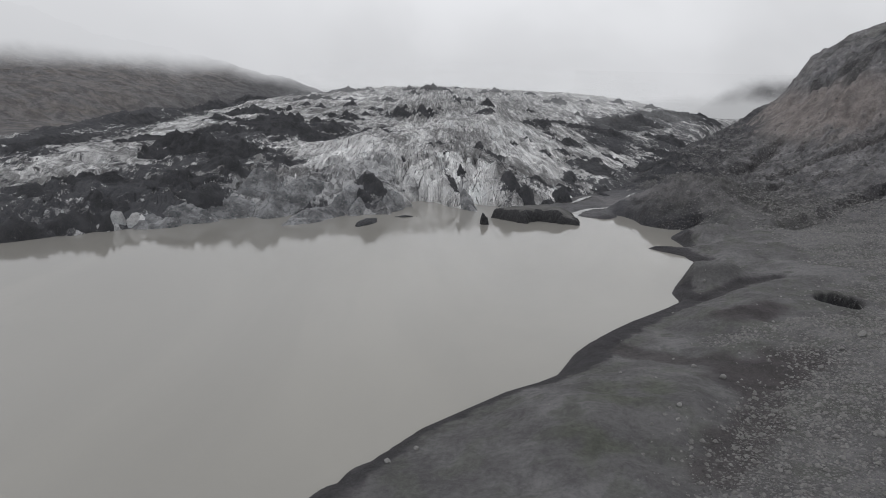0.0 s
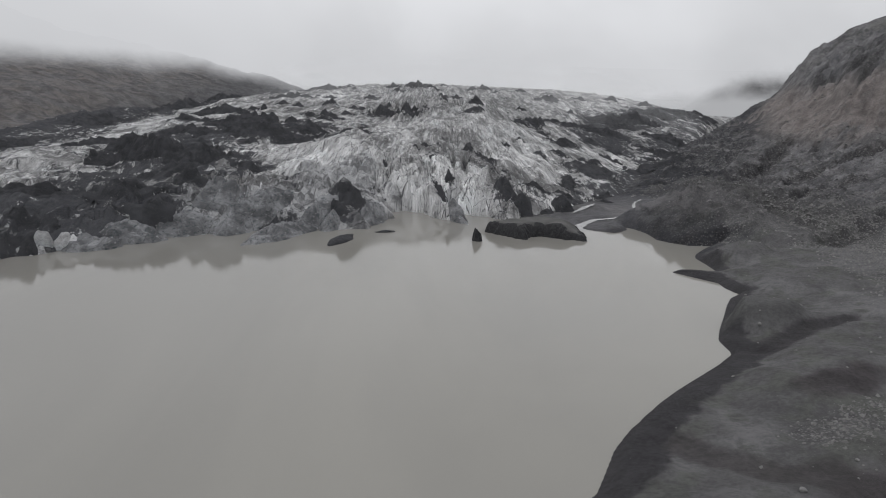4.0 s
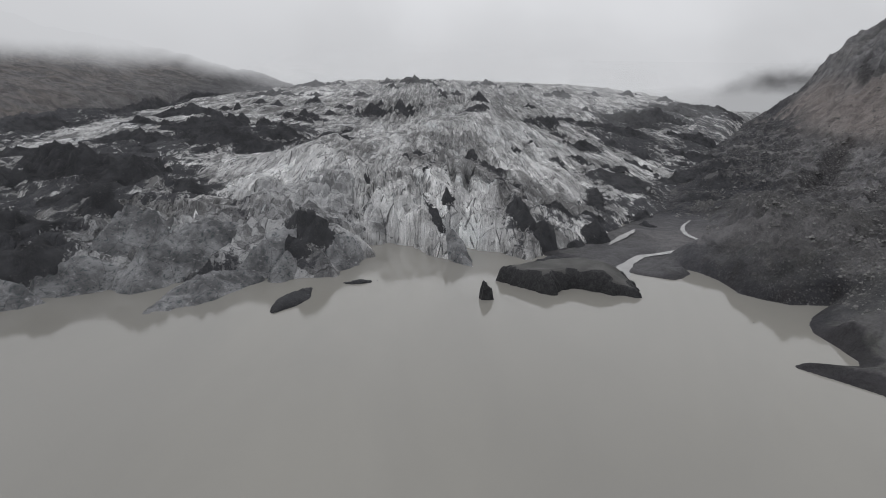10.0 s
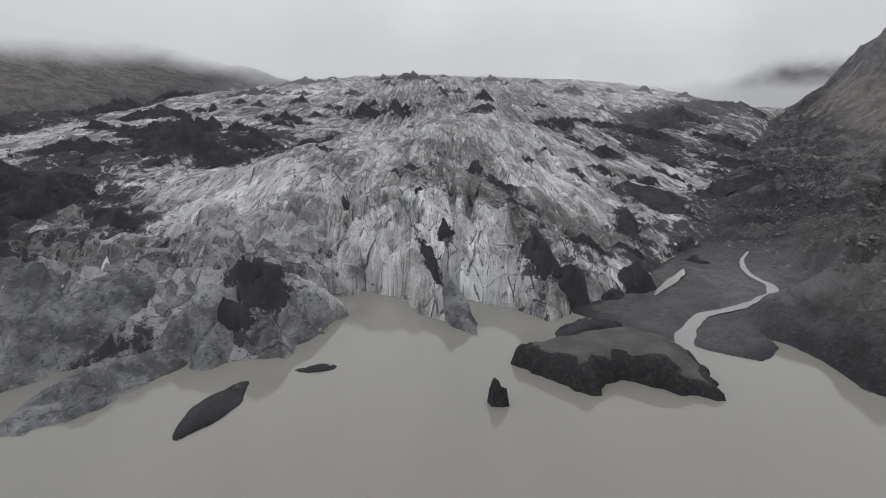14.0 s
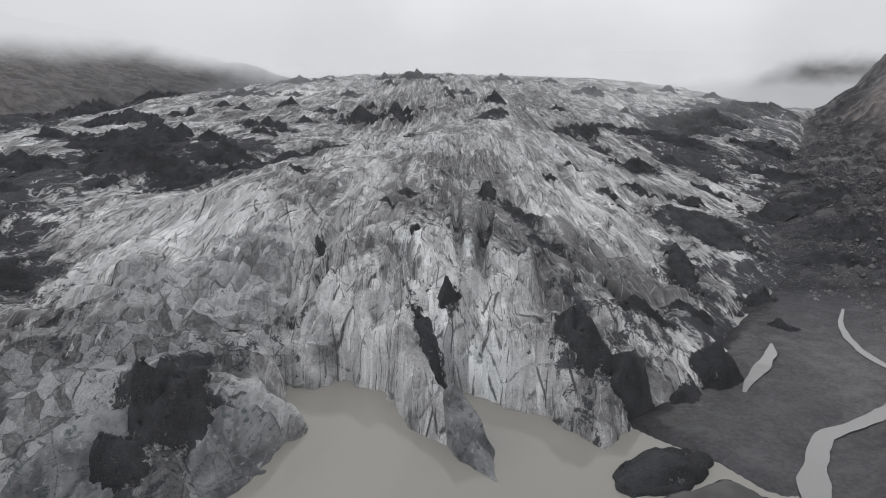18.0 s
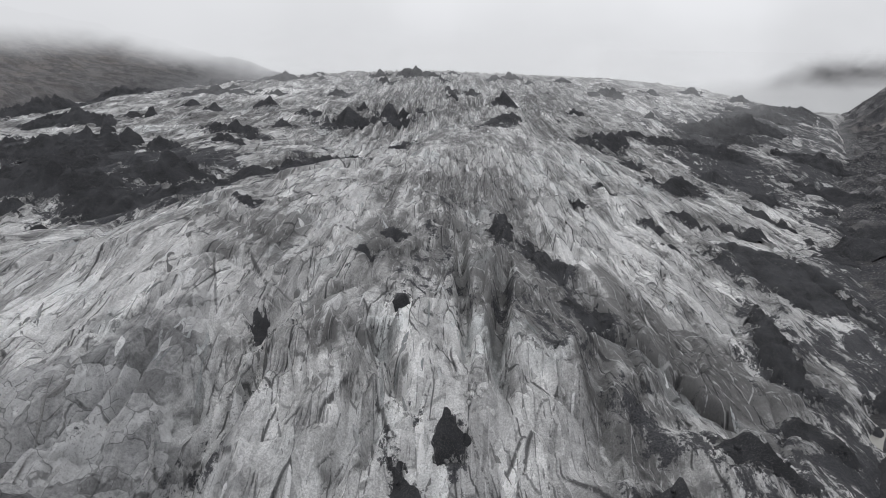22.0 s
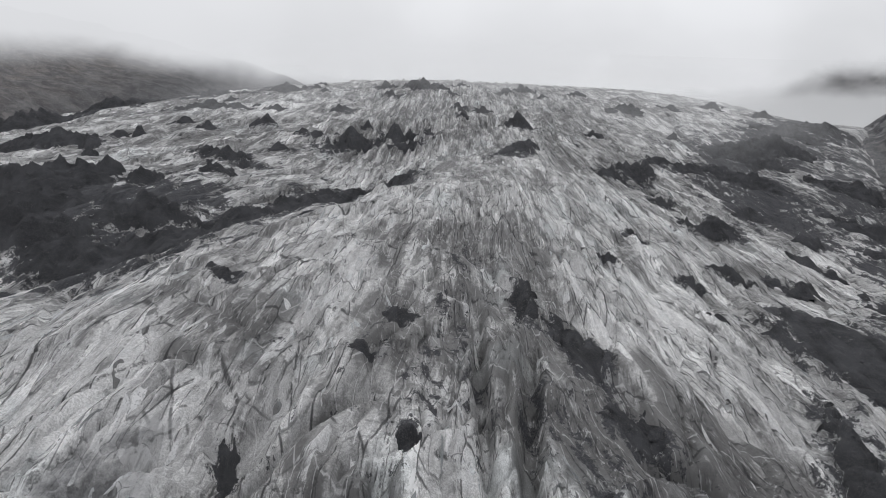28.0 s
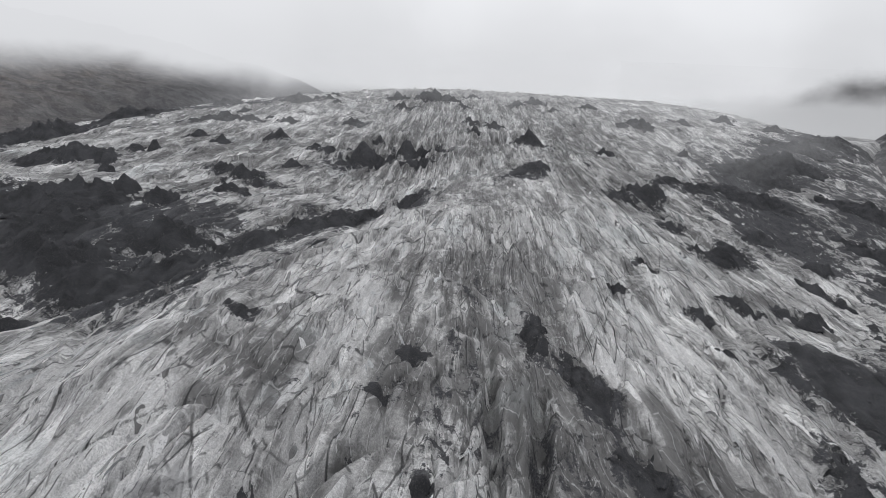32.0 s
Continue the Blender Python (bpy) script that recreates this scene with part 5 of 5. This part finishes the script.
# ---- stones ----
def stone_mesh(seed, material):
    """A lumpy angular stone of about one metre."""
    bm = bmesh.new()
    bmesh.ops.create_icosphere(bm, subdivisions=2, radius=0.5)
    rng = random.Random(seed)
    cuts = [(Vector((rng.uniform(-1, 1), rng.uniform(-1, 1), rng.uniform(-0.6, 1))).normalized(), rng.uniform(0.3, 0.44)) for _ in range(7)]
    for v in bm.verts:
        for normal, far in cuts:
            over = v.co.dot(normal) - far
            if over > 0:
                v.co -= normal * over
        v.co *= 1 + 0.12 * noise.noise(v.co * 3 + Vector((seed, 0, 0)))
        v.co.z *= 0.72
    me = bpy.data.meshes.new("boulder")
    bm.to_mesh(me)
    bm.free()
    me.materials.append(material)
    return me


STONES, DARK_STONES = [stone_mesh(k, STONE) for k in range(7)], [stone_mesh(k, DEBRIS) for k in range(7)]


def ground_at(x, y):
    return float(ground(np.array([x]), np.array([y]))[0])


def boulder(x, y, size, k, label="pale grey angular boulder on dark sand"):
    ob = new("boulder", STONES[k % 7])
    size *= 0.75
    rng = random.Random(int(x * 97 + y * 31) + k)
    ob.matrix_world = Matrix.LocRotScale((x, y, ground_at(x, y) + 0.2 * size), Euler((rng.uniform(-0.2, 0.2), rng.uniform(-0.2, 0.2), rng.uniform(0, 6.3))), Vector((1, rng.uniform(0.7, 1), rng.uniform(0.8, 1.1))) * size)
    tagged(ob, label, "boulder", "boulders on the shore")


for k, (x, y, size) in enumerate(((39.5, 86.4, 1.5), (37, 90.5, 1.1), (-2.6, 69.9, 1.1), (-5.8, 67.1, 1.1), (27.5, 70.1, 0.9), (67.3, 100.2, 2.4), (47.8, 65.9, 1.7), (89.8, 157.3, 1.3), (79.4, 114.3, 1.4), (54.6, 89.1, 1.1), (40.6, 69.6, 0.9),
                                  (35.1, 74.1, 0.8), (85.5, 174.8, 1.0), (34.9, 61.2, 0.9), (52.3, 86.6, 0.9), (60.7, 94.4, 1.1))):
    boulder(x, y, size, k)
rng = random.Random(5)
spots = []
while len(spots) < 150:
    x, y = rng.uniform(20, 128), rng.uniform(48, 215)
    s = float(inside(np.array([x]), np.array([y]), LAND)[0])
    if s > 6 and rng.random() < 0.04 + float(stone_fields(np.array([x]), np.array([y]), np.array([s]))[0]) and math.dist((x, y), KETTLE) > 8:
        spots.append((x, y))
        boulder(x, y, min(1.5, 0.36 / (rng.random() + 0.1) ** 0.6), len(spots))


def build_stones():
    """The small stones of the shore and the slope, too many to count."""
    rs = np.random.RandomState(9)
    n = 290000
    x, y = rs.uniform(8, 165, n), rs.uniform(45, 330, n)
    s = inside(x, y, LAND)
    dense = np.clip(1.3 * stone_fields(x, y, s) - 0.1, 0.004, 1)
    d, _ = along_line(x, y, STREAM)
    dense = np.maximum(dense, 0.16 * smooth(80, 100, x) * smooth(214, 235, y))
    keep = (s > 2) & (rs.rand(n) < dense) & (d > 14) & (np.hypot(x - KETTLE[0], y - KETTLE[1]) > 6)
    x, y = x[keep], y[keep]
    n = len(x)
    size = (0.07 + 0.34 * rs.rand(n) ** 6) * np.where(y > 225, 1.35, 1)
    z = ground(x, y)
    base = np.array([(1, 0, 0), (0.3, 0.9, 0), (-0.8, 0.6, 0), (-0.7, -0.7, 0), (0.4, -0.9, 0), (0.3, 0.2, 0.75), (-0.3, -0.15, 0.8)])
    tri = np.array([(0, 1, 5), (1, 2, 5), (2, 6, 5), (2, 3, 6), (3, 4, 6), (4, 5, 6), (4, 0, 5)])
    a = rs.rand(n) * 6.283
    jit = 1 + 0.3 * (rs.rand(n, 7, 1) - 0.5)
    p = base[None] * jit * size[:, None, None]
    px = p[..., 0] * np.cos(a)[:, None] - p[..., 1] * np.sin(a)[:, None] + x[:, None]
    py = p[..., 0] * np.sin(a)[:, None] + p[..., 1] * np.cos(a)[:, None] + y[:, None]
    pz = p[..., 2] + z[:, None] - 0.03
    f = (tri[None] + 7 * np.arange(n)[:, None, None]).reshape(-1, 3)
    ob = sheet("gravel", px.ravel(), py.ravel(), pz.ravel(), f, STONE)
    ob.data.polygons.foreach_set("use_smooth", np.zeros(len(f), bool))
    tagged(ob, "scattered pale stones on dark sand", "stones", kind="stuff")


build_stones()


def build_rubble():
    """Blocks of rock lying over the moraine and the lower slope east of the ice."""
    rs = np.random.RandomState(17)
    n = 60000
    y = 205 + 330 * rs.rand(n) ** 1.5
    x = np.interp(y, [205, 260, 330, 420, 540], [84, 92, 92, 125, 190]) + 150 * rs.rand(n) ** 1.5
    d, _ = along_line(x, y, STREAM)
    patch = fbm(x / 14, y / 14, 3, 99)
    keep = (d > 6) & (rs.rand(n) < 0.15 + 0.6 * smooth(-0.3, 0.5, patch)) & (inside(x, y, FRONT) < -3) & (inside(x, y, LAND) > 3)
    x, y = x[keep], y[keep]
    n = len(x)
    size = (0.13 + 0.75 * rs.rand(n) ** 9) * np.interp(y, [205, 300, 500], [0.8, 1.1, 1.6])
    z = ground(x, y)
    base = np.array([(1, 0, 0), (0.3, 0.9, 0), (-0.8, 0.6, 0), (-0.7, -0.7, 0), (0.4, -0.9, 0), (0.3, 0.2, 0.75), (-0.3, -0.15, 0.8)])
    tri = np.array([(0, 1, 5), (1, 2, 5), (2, 6, 5), (2, 3, 6), (3, 4, 6), (4, 5, 6), (4, 0, 5)])
    a = rs.rand(n) * 6.283
    p = base[None] * (1 + 0.4 * (rs.rand(n, 7, 1) - 0.5)) * size[:, None, None]
    px = p[..., 0] * np.cos(a)[:, None] - p[..., 1] * np.sin(a)[:, None] + x[:, None]
    py = p[..., 0] * np.sin(a)[:, None] + p[..., 1] * np.cos(a)[:, None] + y[:, None]
    pz = p[..., 2] + z[:, None] - 0.2 * size[:, None]
    f = (tri[None] + 7 * np.arange(n)[:, None, None]).reshape(-1, 3)
    ob = sheet("rubble", px.ravel(), py.ravel(), pz.ravel(), f, RUBBLE)
    ob.data.polygons.foreach_set("use_smooth", np.zeros(len(f), bool))
    tagged(ob, "grey rubble strewn over the dark moraine slope", "stones", kind="stuff")


build_rubble()


def strew_stones(heap, seed):
    """Stones lying on a heap of ash."""
    rng = random.Random(seed)
    inner = [v.co for v in heap.data.vertices]
    w = round(len(inner) ** 0.5)
    for k in range(7):
        i, j = round(rng.uniform(0.25, 0.75) * w), round(rng.uniform(0.25, 0.75) * w)
        ob = new("stone", DARK_STONES[rng.randrange(7)])
        size = rng.uniform(0.35, 0.95)
        ob.parent = heap
        ob.matrix_world = Matrix.LocRotScale(heap.matrix_world @ inner[i * w + j] + Vector((0, 0, 0.1 * size)), Euler((rng.uniform(-0.3, 0.3), 0, rng.uniform(0, 6.3))), Vector((1, 0.8, 0.9)) * size)


for heap, seed in STREWN:
    strew_stones(heap, seed)


# ---- slabs and fins of cleaner ice that stand proud of the glacier ----
def build_slabs():
    rs = np.random.RandomState(21)
    n = 3400
    x, y = rs.uniform(-120, 120, n), 262 + 300 * rs.rand(n) ** 1.4
    clean, _ = ice_tone(x, y)
    open_ice = (inside(x, y, FRONT) > 6) & (rs.rand(n) < clean * 1.3) & (ash_cover(x, y) < 0.42)
    x, y = x[open_ice], y[open_ice]
    n = len(x)
    hold = fan(x, y)[2]
    ax, ay = hold * (x - 12) * (spread(y - 1) / spread(y) - 1) + (1 - hold) * 0.15, -np.ones(n)
    turn = np.arctan2(ay, ax) + 0.22 * rs.randn(n)
    ax, ay = np.cos(turn), np.sin(turn)
    long, wide, tall = 1.2 + 3.6 * rs.rand(n) ** 2.5, 0.2 + 0.5 * rs.rand(n) ** 2, 0.12 + 0.4 * rs.rand(n) ** 2
    lean = np.where(rs.rand(n) < 0.5, 1, -1) * (0.3 + 0.5 * rs.rand(n))
    along = np.array([-1, -0.5, 0.1, 0.6, -0.55, 0.0, 0.55, -0.45, 0.15, 0.62, 1])
    across = np.array([0, -0.8, -1, -0.6, 0, 0, 0, 0.75, 1, 0.7, 0])
    crest = np.array([0, 0, 0, 0, 0.8, 1, 0.6, 0, 0, 0, 0])
    px = (along[None] + 0.12 * rs.randn(n, 11)) * long[:, None]
    py = (across[None] + crest[None] * lean[:, None] + 0.15 * rs.randn(n, 11)) * wide[:, None]
    wx, wy = x[:, None] + px * ax[:, None] - py * ay[:, None], y[:, None] + px * ay[:, None] + py * ax[:, None]
    wz = ice(wx.ravel(), wy.ravel()).reshape(n, 11) - 0.12 * (crest[None] == 0) + crest[None] * tall[:, None]
    faces = np.array([(0, 1, 4, 4), (1, 2, 5, 4), (2, 3, 6, 5), (3, 10, 6, 6), (0, 4, 7, 7), (4, 5, 8, 7), (5, 6, 9, 8), (6, 10, 9, 9)])
    quads, tris = [tuple(f) for f in faces[[1, 2, 5, 6]]], [tuple(f[:3]) for f in faces[[0, 3, 4, 7]]]
    glacier = bpy.data.objects["glacier"]
    own = np.argsort(np.hypot((x - 5) / 1.4, y - 300))[:300]
    for k in own:
        me = bpy.data.meshes.new("ice_slab")
        me.from_pydata(np.stack([wx[k], wy[k], wz[k]], 1).tolist(), [], quads + tris)
        me.materials.append(SLAB)
        ob = new("ice_slab", me)
        ob.parent = glacier
    rest = np.ones(n, bool)
    rest[own] = False
    m = int(rest.sum())
    f = [tuple(np.array(q) + 11 * k) for k in range(m) for q in quads + tris]
    me = bpy.data.meshes.new("ice_slabs")
    me.from_pydata(np.stack([wx[rest].ravel(), wy[rest].ravel(), wz[rest].ravel()], 1).tolist(), [], f)
    me.materials.append(SLAB)
    ob = new("ice_slabs", me)
    ob.parent = glacier
    tagged(ob, "pale broken slabs of cleaner ice along the flow", kind="stuff")


build_slabs()
